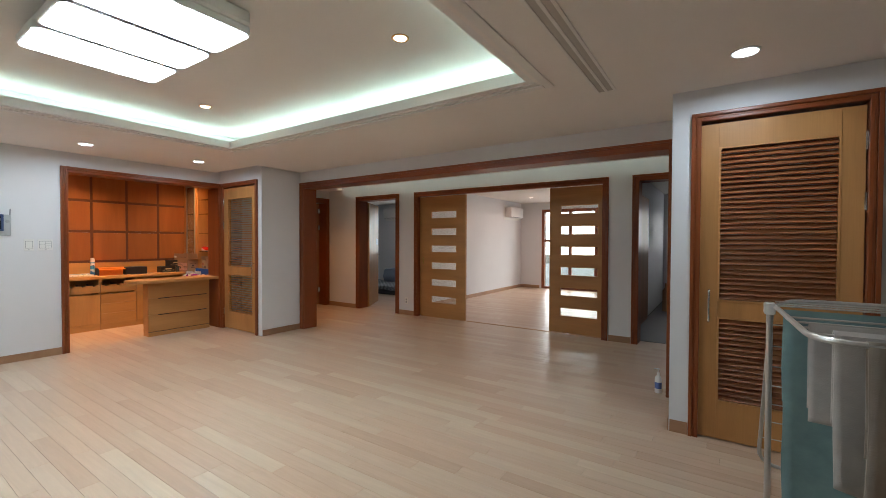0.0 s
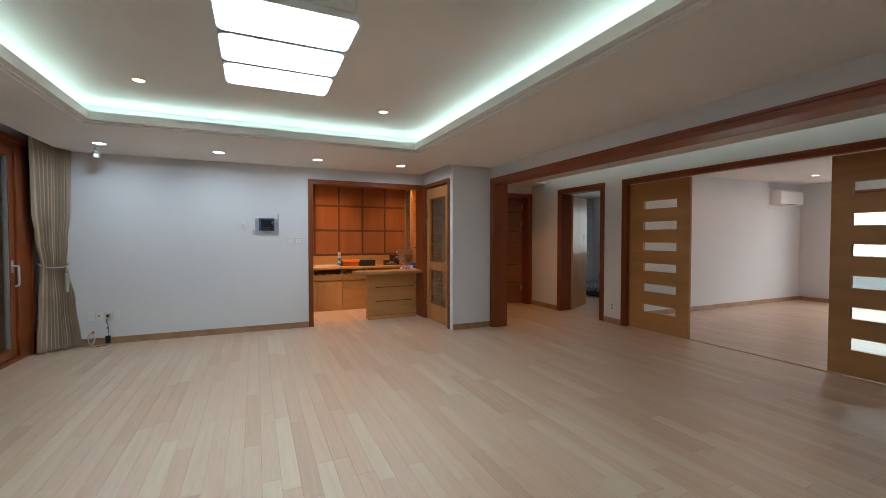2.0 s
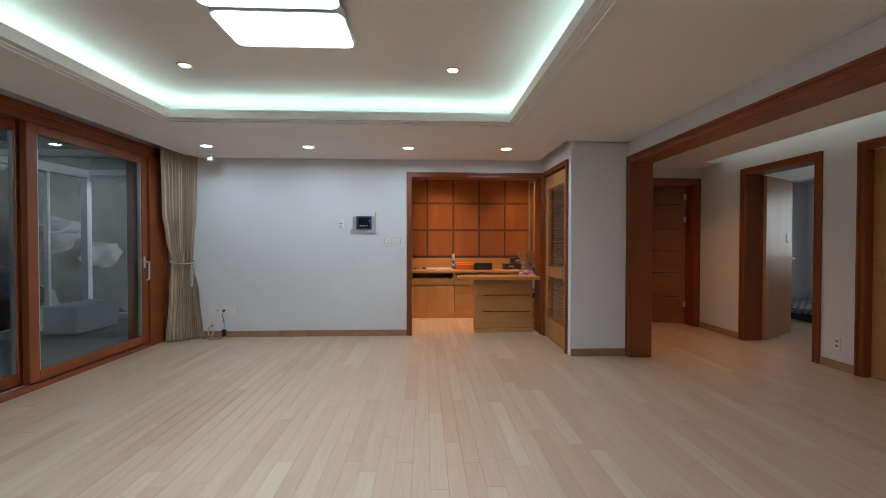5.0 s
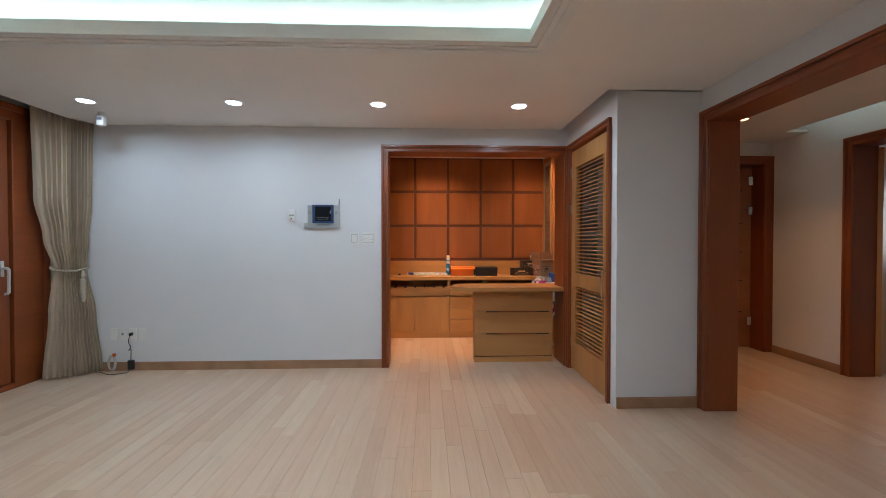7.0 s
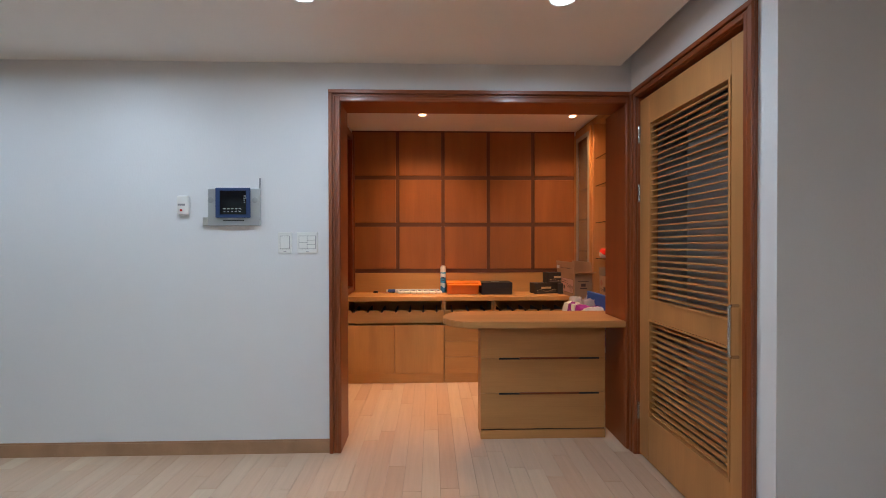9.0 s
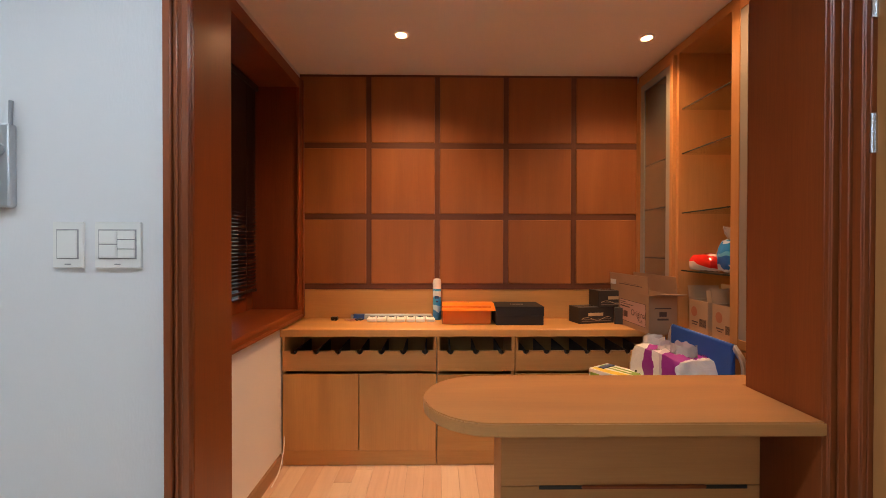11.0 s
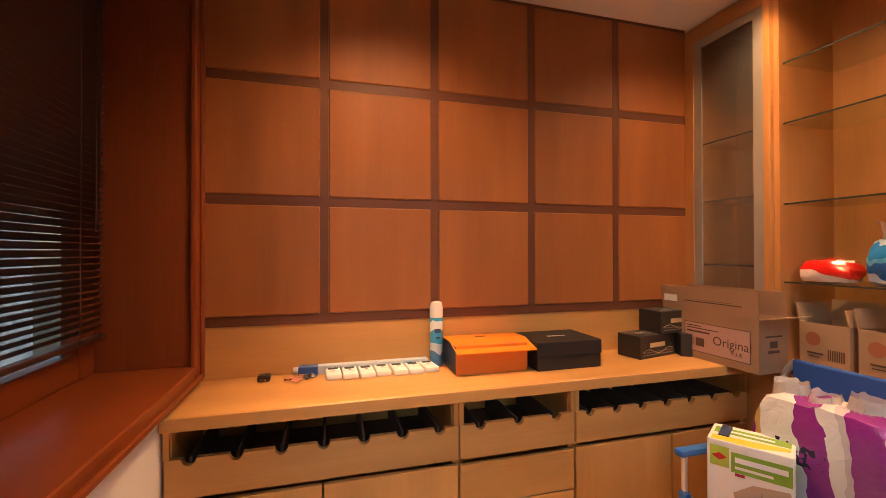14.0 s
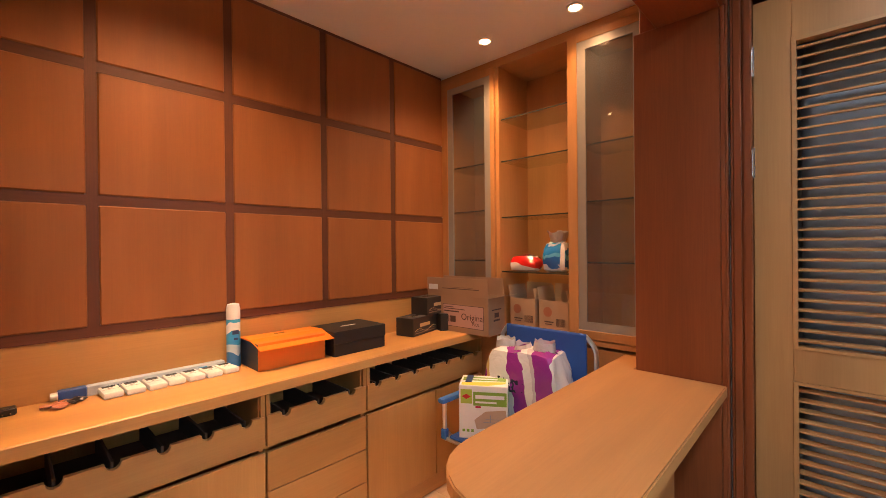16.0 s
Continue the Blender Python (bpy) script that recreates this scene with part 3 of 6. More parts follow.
# ---- south window wall ----
_w = thing("window_1", (-2.4, SOUTH, 0), "tall cherry-framed sliding garden windows, shut", "window", kind="structure")
part("window_frame", boxes((-5.60, -5.34, -1.25, -0.985, 0, 2.345), (0.62, 0.80, -1.25, -0.985, 0, 2.345), (-5.34, 0.62, -1.25, -0.985, 2.215, 2.345), (-5.34, 0.62, -1.25, -0.985, 0, 0.045), bevel=0.004), wood("cherry", "x"), _w)
part("track", boxes((-5.34, 0.62, -1.06, -1.05, 0.045, 0.056), (-5.34, 0.62, -1.15, -1.14, 0.045, 0.056)), ALU, _w, "aluminium sliding track")
part("casing", boxes((-5.66, -5.60, SOUTH, -0.97, 0, 2.345), (-5.60, 0.86, SOUTH + 0.046, -0.965, 2.29, 2.345), bevel=0.004), wood("cherry", "x"), _w)


def sash(x0, x1, y, with_handle):
    s = part("sash", boxes((x0, x0 + 0.092, y, y + 0.06, 0.056, 2.212), (x1 - 0.092, x1, y, y + 0.06, 0.056, 2.212), (x0 + 0.092, x1 - 0.092, y, y + 0.06, 2.13, 2.212), (x0 + 0.092, x1 - 0.092, y, y + 0.06, 0.056, 0.145), bevel=0.004), wood("cherry", "z"), _w)
    part("glazing_bead", boxes((x0 + 0.092, x0 + 0.104, y + 0.015, y + 0.052, 0.145, 2.13), (x1 - 0.104, x1 - 0.092, y + 0.015, y + 0.052, 0.145, 2.13)), ALU, s)
    part("pane", boxes((x0 + 0.093, x1 - 0.093, y + 0.027, y + 0.033, 0.146, 2.129)), GLASS, s).visible_shadow = False
    if with_handle:
        xh = x0 + 0.062
        h = boxes((xh - 0.014, xh + 0.014, y + 0.06, y + 0.068, 0.93, 1.06), bevel=0.003)
        part("handle_plate", h, SATIN, s)
        part("handle", tube(round_path([(xh, y + 0.06, 1.0), (xh, y + 0.115, 1.0), (xh + 0.002, y + 0.115, 0.80), (xh + 0.002, y + 0.085, 0.79)], 0.02), 0.011), SATIN, s, "satin steel lever handle", smooth=True)


sash(-5.325, -3.87, -1.065, True)
sash(-3.96, -2.33, -1.155, False)
sash(-2.45, -0.86, -1.155, False)
sash(-0.98, 0.61, -1.065, False)

# ---- window in the niche: cherry box, sash and venetian blind ----
_w = thing("window_2", (-6.7, NICHE_L, 0.8), "deep cherry window box with a shut sash behind a dark blind", "window", kind="structure")
part("window_frame", boxes((-7.31, -7.285, 1.50, NICHE_L, 0.845, 2.235), (-6.145, -6.12, 1.50, NICHE_L, 0.845, 2.235), (-7.31, -6.12, 1.50, NICHE_L, 2.235, 2.26), bevel=0.002), wood("cherry", "z"), _w)
part("window_sill", boxes((-7.31, -6.12, 1.50, NICHE_L + 0.02, 0.82, 0.845), bevel=0.004), wood("cherry", "x"), _w)
part("casing", boxes((-7.345, -7.27, NICHE_L, NICHE_L + 0.016, 0.79, 2.295), (-6.16, -6.08, NICHE_L, NICHE_L + 0.016, 0.79, 2.295), (-7.27, -6.16, NICHE_L, NICHE_L + 0.016, 2.225, 2.295), (-7.27, -6.16, NICHE_L + 0.001, NICHE_L + 0.016, 0.79, 0.84),
                      (-7.345, -7.32, NICHE_L + 0.016, NICHE_L + 0.028, 0.79, 2.295), (-7.32, -6.08, NICHE_L + 0.016, NICHE_L + 0.028, 0.79, 0.808), bevel=0.003), wood("cherry", "x"), _w)
_s = part("sash", boxes((-7.284, -7.20, 1.50, 1.55, 0.846, 2.234), (-6.23, -6.146, 1.50, 1.55, 0.846, 2.234), (-7.20, -6.23, 1.50, 1.55, 0.846, 0.93), (-7.20, -6.23, 1.50, 1.55, 2.15, 2.234), bevel=0.004), wood("cherry", "x"), _w)
part("pane", boxes((-7.199, -6.231, 1.515, 1.521, 0.931, 2.149)), GLASS, _s).visible_shadow = False
_b = thing("venetian_blind", (-6.72, 1.575, 2.2), "dark brown venetian blind with slats half open, over a window", "blind")
DARKSLAT = plain("dark_slat", (0.060, 0.030, 0.026), 0.4)
part("head_rail", boxes((-7.265, -6.17, 1.56, 1.60, 2.195, 2.23), bevel=0.003), DARKSLAT, _b)
_sl = boxes((-0.545, 0.545, -0.0125, 0.0125, -0.0006, 0.0006))
bmesh.ops.transform(_sl, matrix=Matrix.Rotation(radians(44), 4, "X"), verts=_sl.verts)
_me = mesh_of("slat", _sl, DARKSLAT)
for _k in range(57):
    share("slat", _me, _b, Matrix.Translation((0, 0, -0.012 - 0.0212 * _k)))
part("bottom_rail", boxes((-7.265, -6.175, 1.564, 1.588, 0.962, 0.978), bevel=0.003), DARKSLAT, _b)
for _x in (-7.23, -7.12, -6.72, -6.28):
    part("cord", rod(bmesh.new(), (_x, 1.59, 0.97), (_x, 1.59, 2.2), 0.0016, 6), DARKSLAT, _b)
part("cord_pull", lathe([(0.004, 0), (0.009, 0.01), (0.007, 0.035), (0.002, 0.045)], 10), wood("cherry", "z"), _b, "turned wooden cord pull", smooth=True).location = (-0.45, 0.03, -0.94)
part("pull_cord", rod(bmesh.new(), (-7.17, 1.605, 1.3), (-7.17, 1.605, 2.2), 0.0015, 6), DARKSLAT, _b)

# ---- niche: panelled back wall ----
NY = [NICHE_L, 2.268, 2.706, 3.146, 3.582, 4.007]
NZ = [0.984, 1.430, 1.884, 2.335]
_pw = thing("panelled_wall", (NICHE_BACK, 2.9, 0.97), "amber veneer wall panels in a grid of dark walnut rails", "wall panelling", kind="structure")
_rail = bmesh.new()
for _y in NY[1:-1]:
    cuboid(_rail, NICHE_BACK, -7.338, _y - 0.016, _y + 0.016, NZ[0] - 0.018, 2.335)
part("upright_rails", _rail, wood("walnut", "z"), _pw)
_rail = bmesh.new()
for _z in NZ[:-1]:
    for _a, _c in zip(NY, NY[1:]):
        cuboid(_rail, NICHE_BACK, -7.338, _a + (0.016 if _a > NICHE_L else 0), _c - 0.016, _z - 0.018, _z + 0.018)
cuboid(_rail, NICHE_BACK, -7.337, NICHE_L, NY[-1] - 0.016, 2.321, 2.335)
part("cross_rails", _rail, wood("walnut", "y"), _pw)
for _a, _c in zip(NY, NY[1:]):
    for _z0, _z1 in zip(NZ, NZ[1:]):
        part("panel", boxes((NICHE_BACK, -7.333, _a + (0.0165 if _a > NICHE_L else 0.002), _c - 0.0165, _z0 + 0.0185, _z1 - (0.0185 if _z1 < 2.2 else 0.0145)), bevel=0.004), wood("amber", "z"), _pw)
part("splashback", boxes((NICHE_BACK, -7.342, NICHE_L, NY[-1], 0.778, 0.965)), wood("maple", "y"), _pw, "paler beech strip above the worktop")

# worktop and base units along the back
_t = thing("worktop", (-7.17, 2.9, 0.736), "beech worktop along the back of the niche", "worktop")
part("top", boxes((-7.36, -6.994, NICHE_L + 0.002, 3.985, 0.736, 0.777), bevel=0.002), wood("maple", "y"), _t)
part("edging", boxes((-6.994, -6.988, NICHE_L + 0.002, 3.985, 0.737, 0.776), bevel=0.002), wood("maple", "y"), _t, "solid beech edging")


def notched_front(y0, y1, n, z0, z1, x0, x1):
    """A drawer front with half-round notches in its top edge, one at each divider."""
    pts = [(y0, z0), (y1, z0), (y1, z1)]
    step = (y1 - y0) / n
    for k in range(n)[::-1]:
        c = y0 + (k + 0.5) * step
        pts += [(c + 0.019 * math.cos(a), z1 - 0.021 * math.sin(a)) for a in [math.pi * j / 8 for j in range(9)]]
    pts.append((y0, z1))
    bm = bmesh.new()
    f = bm.faces.new([bm.verts.new((x0, y, z)) for y, z in pts])
    up = bmesh.ops.extrude_face_region(bm, geom=[f])
    bmesh.ops.translate(bm, verts=[v for v in up["geom"] if isinstance(v, bmesh.types.BMVert)], vec=(x1 - x0, 0, 0))
    bmesh.ops.recalc_face_normals(bm, faces=bm.faces)
    return bm


def base_unit(y0, y1, notches, fronts, label):
    xf = -7.01
    ob = thing("base_cabinet", (-7.18, (y0 + y1) / 2, 0), label, "cabinet", "base cabinets under the worktop")
    part("body", boxes((-7.355, xf - 0.02, y0, y0 + 0.018, 0.0, 0.735), (-7.355, xf - 0.02, y1 - 0.018, y1, 0.0, 0.735), (-7.355, -7.337, y0 + 0.018, y1 - 0.018, 0.0, 0.735), (-7.337, xf - 0.02, y0 + 0.018, y1 - 0.018, 0.55, 0.566), (-7.337, xf - 0.02, y0 + 0.018, y1 - 0.018, 0.085, 0.10)), wood("maple", "z"), ob)
    part("end_strip", boxes((xf - 0.02, xf - 0.001, y0, y0 + 0.016, 0.653, 0.735)), wood("maple", "z"), ob)
    part("end_strip", boxes((xf - 0.02, xf - 0.001, y1 - 0.016, y1, 0.653, 0.735)), wood("maple", "z"), ob)
    part("plinth", boxes((xf - 0.03, xf - 0.016, y0, y1, 0.0, 0.085)), wood("maple", "y"), ob)
    a, c = y0 + 0.004, y1 - 0.003
    d = part("notched_drawer", notched_front(a, c, notches, 0.540, 0.652, xf - 0.018, xf), wood("maple", "y"), ob)
    part("tray", boxes((-7.335, xf - 0.021, y0 + 0.02, y1 - 0.02, 0.568, 0.574)), RUBBER, d)
    for k in range(notches):
        yc = a + (k + 0.5) * (c - a) / notches
        part("divider", boxes((-7.335, xf - 0.021, yc - 0.004, yc + 0.004, 0.575, 0.650), bevel=0.0015), RUBBER, d, "dark felt divider")
    for kind, fy0, fy1, fz0, fz1 in fronts:
        part(kind, boxes((xf - 0.018, xf, fy0, fy1, fz0, fz1), bevel=0.0015), wood("maple", "z" if kind == "door" else "y"), ob)
    return ob


base_unit(1.835, 2.703, 7, [("door", 1.839, 2.264, 0.09, 0.522), ("door", 2.269, 2.700, 0.09, 0.522)], "beech base cabinet with a notched drawer over two doors")
base_unit(2.706, 3.147, 3, [("drawer", 2.71, 3.144, 0.378, 0.518), ("drawer", 2.71, 3.144, 0.235, 0.374), ("drawer", 2.71, 3.144, 0.09, 0.231)], "beech base cabinet with a notched drawer over three drawers")
base_unit(3.150, 3.968, 7, [("door", 3.154, 3.578, 0.09, 0.522), ("door", 3.583, 3.965, 0.09, 0.522)], "beech base cabinet with a notched drawer, partly behind a chair")

# peninsula desk with a rounded end
_p = thing("peninsula_desk", (-6.0, 3.3, 0), "beech peninsula desk with a rounded end and drawer front", "desk")
_x0, _x1, _yl, _yr, _r = -6.20, -5.785, 2.665, 3.763, 0.2075
_out = [(_x1, _yr), (-6.088, _yr), (-6.088, 3.964), (_x0, 3.964), (_x0, _yl + _r)] + [(-5.9925 + _r * math.cos(a), _yl + _r - _r * math.sin(a)) for a in [math.pi - math.pi * k / 14 for k in range(1, 14)]] + [(_x1, _yl + _r)]
part("desktop", slab_outline(_out, 0.731, 0.770, 0.004), wood("beech", "y"), _p, smooth=False)
part("body", boxes((-6.10, -5.955, 2.905, 3.70, 0.0, 0.730)), wood("beech", "y"), _p)
for _z0, _z1 in ((0.062, 0.282), (0.292, 0.505), (0.515, 0.728)):
    part("drawer_front", boxes((-5.955, -5.935, 2.903, 3.70, _z0, _z1 if _z1 > 0.7 else _z1 + 0.008), bevel=0.0015), wood("beech", "y"), _p)
for _z in (0.287, 0.510):
    part("finger_pull", boxes((-5.936, -5.9335, 3.02, 3.66, _z - 0.006, _z + 0.005)), BLACK, _p, "dark finger slot")
    part("pull_lip", boxes((-5.936, -5.926, 3.15, 3.53, _z - 0.003, _z + 0.008), bevel=0.002), wood("cherry", "y"), _p, "reddish wooden lip")
part("plinth", boxes((-5.955, -5.932, 2.903, 3.70, 0.0, 0.054), bevel=0.001), wood("beech", "y"), _p)
# black strip paints the shade in the gap above the plinth
part("shadow_gap", boxes((-5.955, -5.945, 2.905, 3.70, 0.054, 0.062)), BLACK, _p)

# tall cherry end panel between cabinets and opening
single("end_panel", boxes((-6.085, -6.004, 3.835, 4.32, 0.775, 2.333), bevel=0.003), wood("cherry", "z"), "tall cherry end panel beside the display cabinet", "panel")
single("end_panel", boxes((-6.085, -6.004, 3.835, 4.32, 0.0, 0.728)), wood("cherry", "z"), "cherry side panel below the display cabinet", "panel")

# display cabinet with glass shelves
SHELFEDGE = plain("ground_glass_edge", (0.03, 0.04, 0.035), 0.25)
CF = 4.008
_c = thing("display_cabinet", (-6.75, 4.15, 0.77), "beech display cabinet with glass shelves and two glazed doors", "cabinet")
for _r in ((-7.355, -7.33, 0.79, 2.332), (-6.94, -6.905, 0.802, 2.285), (-6.475, -6.44, 0.802, 2.285), (-6.11, -6.088, 0.79, 2.332)):
    part("upright", boxes((_r[0], _r[1], CF, 4.328, _r[2], _r[3]), bevel=0.001), wood("beech", "z"), _c)
for _r in ((-7.33, -6.94), (-6.905, -6.475), (-6.44, -6.11)):
    part("back_board", boxes((_r[0], _r[1], 4.31, 4.328, 0.802, 2.285)), wood("beech", "z"), _c)
part("bottom_board", boxes((-7.33, -6.11, 3.989, 4.328, 0.779, 0.802), bevel=0.002), wood("beech", "x"), _c)
part("top_board", boxes((-7.33, -6.11, CF, 4.328, 2.285, 2.332)), wood("beech", "x"), _c)
for _z in (1.11, 1.42, 1.74, 1.98):
    part("shelf_edge", boxes((-6.904, -6.476, CF + 0.0185, CF + 0.0198, _z + 0.001, _z + 0.007)), SHELFEDGE, part("glass_shelf", boxes((-6.904, -6.476, CF + 0.02, 4.309, _z, _z + 0.008)), CLEAR, _c), "dark ground edge")
for _z in (1.17, 1.47, 1.75):
    part("glass_shelf", boxes((-6.439, -6.111, CF + 0.03, 4.309, _z, _z + 0.008)), CLEAR, _c)
    part("glass_shelf", boxes((-7.329, -6.941, CF + 0.03, 4.309, _z, _z + 0.008)), CLEAR, _c)
    part("shelf_edge", boxes((-6.439, -6.111, CF + 0.0285, CF + 0.0298, _z + 0.001, _z + 0.007)), SHELFEDGE, _c)
    part("shelf_edge", boxes((-7.329, -6.941, CF + 0.0285, CF + 0.0298, _z + 0.001, _z + 0.007)), SHELFEDGE, _c)
for _x0, _x1 in ((-7.335, -6.925), (-6.475, -6.092)):
    _d = part("door", boxes((_x0, _x0 + 0.05, CF - 0.022, CF - 0.001, 0.81, 2.285), (_x1 - 0.028, _x1, CF - 0.022, CF - 0.001, 0.81, 2.285), (_x0 + 0.05, _x1 - 0.028, CF - 0.022, CF - 0.001, 0.81, 0.85), (_x0 + 0.05, _x1 - 0.028, CF - 0.022, CF - 0.001, 2.245, 2.285), bevel=0.0015), wood("beech", "z"), _c)
    _a, _b2 = _x0 + 0.05, _x1 - 0.028
    part("glass_rim", boxes((_a, _a + 0.042, CF - 0.019, CF - 0.009, 0.85, 2.245), (_b2 - 0.042, _b2, CF - 0.019, CF - 0.009, 0.85, 2.245), (_a + 0.042, _b2 - 0.042, CF - 0.019, CF - 0.009, 0.85, 0.89), (_a + 0.042, _b2 - 0.042, CF - 0.019, CF - 0.009, 2.205, 2.245)), plain("frosted_rim", (0.36, 0.33, 0.29), 0.35, 0.2), _d, "frosted grey rim of the glazing")
    part("pane", boxes((_a + 0.042, _b2 - 0.042, CF - 0.016, CF - 0.011, 0.89, 2.205)), CABGLASS, _d).visible_shadow = False
single("ledge", boxes((-7.36, -6.09, 3.99, 4.325, 0.0, 0.765)), wood("beech", "x"), "plain beech panel below the display cabinet", "panel")


# ---- lamps ----
DIFF = glowing("lamp_diffuser", COOL, LAMP_PANEL)
_l = thing("ceiling_light", (-2.27, 1.46, RAISED), "large white ceiling light with three glowing rounded panels", "ceiling light")
part("housing", boxes((-2.88, -1.66, 1.14, 1.78, 2.445, 2.519), bevel=0.01), WHITE, _l)


def rounded(x0, x1, y0, y1, r, n=6):
    pts = []
    for cx, cy, a0 in ((x1 - r, y1 - r, 0), (x0 + r, y1 - r, 90), (x0 + r, y0 + r, 180), (x1 - r, y0 + r, 270)):
        pts += [(cx + r * math.cos(radians(a0 + 90 * k / n)), cy + r * math.sin(radians(a0 + 90 * k / n))) for k in range(n + 1)]
    return pts


for _x0 in (-2.92, -2.50, -2.08):
    part("panel_rim", slab_outline(rounded(_x0 + 0.004, _x0 + 0.396, 1.112, 1.812, 0.05), 2.4095, 2.45), WHITE, _l)
    part("diffuser", slab_outline(rounded(_x0 + 0.017, _x0 + 0.383, 1.122, 1.802, 0.045), 2.4065, 2.409), DIFF, _l, "glowing opal panel")

STRIP = glowing("cove_strip", (0.66, 1.0, 0.96), COVE)
for _r in ((CX0 - 0.12, CX0 - 0.08, CY0 - 0.1, CY1 + 0.1), (CX1 + 0.08, CX1 + 0.12, CY0 - 0.1, CY1 + 0.1), (CX0 - 0.06, CX1 + 0.06, CY0 - 0.12, CY0 - 0.08), (CX0 - 0.06, CX1 + 0.06, CY1 + 0.08, CY1 + 0.12)):
    single("cove_light_strip", boxes((*_r, 2.348, 2.368), bevel=0.004), STRIP, "thin glowing light strip hidden in the ceiling cove", "light strip", "cove light strips")
HSTRIP = glowing("hall_strip", (0.82, 1.0, 0.90), HALL_COVE)
single("cove_light_strip", boxes((-5.75, 0.55, 6.02, 6.05, 2.53, 2.545)), HSTRIP, "thin glowing light strip in the hall ceiling slot", "light strip")


def downlight(x, y, z, colour, glow, watts, label, r=0.05, ring=WHITE, degrees=165, mat={}):
    key = (colour, glow)
    if key not in mat:
        mat[key] = glowing("downlight_glow", colour, glow)
    ob = thing("downlight", (x, y, z), label, "downlight", "recessed downlights")
    part("ring", lathe([(r + 0.012, 0.0), (r + 0.012, -0.004), (r + 0.004, -0.007), (r - 0.002, -0.003), (r - 0.002, 0.0)], 28), ring, ob, local=True, smooth=True)
    part("bulb", lathe([(r - 0.003, -0.0035), (r - 0.006, -0.0065), (r * 0.5, -0.008), (0.004, -0.0085)], 28), mat[key], ob, local=True, smooth=True)
    if watts:
        spot("downlight_lamp", (x, y, z - 0.012), watts, colour, degrees, 1.6 * r)
    return ob


GOLD = plain("gilt_ring", (0.55, 0.36, 0.14), 0.3, 1.0)
for _y in (-0.22, 0.91, 2.04, 3.17):
    downlight(-5.12, _y, CEILING, (0.69, 0.855, 1.0), 14, 5.6, "white recessed downlight, lit, in the lowered ceiling", 0.058, degrees=172)
downlight(0.53, 3.23, CEILING, (0.69, 0.855, 1.0), 14, 5.6, "white recessed downlight, lit, in the lowered ceiling", 0.058, degrees=172)
for _x, _y in ((-3.47, 0.48), (-3.47, 2.44), (-1.18, 2.44)):
    downlight(_x, _y, RAISED, (1.0, 0.85, 0.62), 9, 1.5, "small gilt-ringed downlight, lit, in the raised ceiling", 0.042, GOLD)
for _x, _y, _w, _core in ((-6.83, 2.52, 66, 82), (-6.84, 3.80, 40, 39), (-6.36, 3.84, 18, 11)):
    beam("downlight_beam", (_x, _y, 2.321), _w, WARM, 140)
    beam("downlight_core", (_x, _y, 2.320), _core, WARM, 62)
    downlight(_x, _y, 2.335, WARM, 26, 0, "small warm downlight, lit, in the niche ceiling", 0.028)
downlight(-5.39, 5.24, CEILING, (1.0, 0.50, 0.20), 14, 4.5, "small warm downlight, lit, in the hall ceiling", 0.042, GOLD, degrees=115)
for _x, _y in ((-3.5, 8.4), (-3.5, 10.3)):
    downlight(_x, _y, 2.40, (1.0, 0.60, 0.48), 10, 2.8, "white recessed downlight in the further room", 0.05, degrees=165)

# slot diffuser in the ceiling
_v = thing("ceiling_slot_vent", (-0.2, 2.6, CEILING), "white linear slot diffuser set in the ceiling", "vent")
part("vent_frame", boxes((-0.275, -0.258, 0.4, 3.43, 2.303, 2.3095), (-0.222, -0.205, 0.4, 3.43, 2.303, 2.3095), (-0.169, -0.152, 0.4, 3.43, 2.303, 2.3095)), MOULD, _v)
# slots are flat strips, their shade put into the colour
part("slot", boxes((-0.258, -0.222, 0.4, 3.42, 2.3065, 2.3095), (-0.205, -0.169, 0.4, 3.42, 2.3065, 2.3095)), plain("slot_shadow", (0.52, 0.49, 0.46), 0.7), _v, "strip coloured as the shade in a slot")

# area lamps added inside the windows of the rooms beyond; the bedroom's is unseen
for _nm, _at, _to, _w, _h, _e, _c2 in (("window_daylight", (-2.25, 11.66, 1.15), (-2.25, 6, 0.9), 2.8, 2.0, 12, (0.95, 0.97, 1.0)), ("bedroom_fill", (-6.45, 9.56, 1.5), (-6.2, 6, 0.6), 1.6, 1.1, 5, (0.80, 0.90, 1.0))):
    _a = new(_nm, bpy.data.lights.new(_nm, "AREA"))
    _a.data.shape, _a.data.size, _a.data.size_y, _a.data.energy, _a.data.color = "RECTANGLE", _w, _h, _e, _c2
    _a.matrix_world = look(_at, _to)

# ---- fittings on the west wall ----
P = facing("+x", WEST)
_t = thing("wall_intercom", P(1.44, 0, 1.34), "silver wall intercom with a navy-framed dark screen and stub aerial", "intercom")
part("faceplate", onto(P, (1.29, 1.592, 0, 0.022, 1.345, 1.565), bevel=0.006, steps=2), plain("silver_plastic", (0.50, 0.52, 0.54), 0.3, 0.5), _t, "silver faceplate")
part("screen_frame", onto(P, (1.338, 1.538, 0.022, 0.032, 1.392, 1.567), bevel=0.003), NAVY, _t, "navy screen frame")
part("screen", onto(P, (1.366, 1.516, 0.032, 0.034, 1.412, 1.55)), SCREEN, _t, "dark glossy screen")
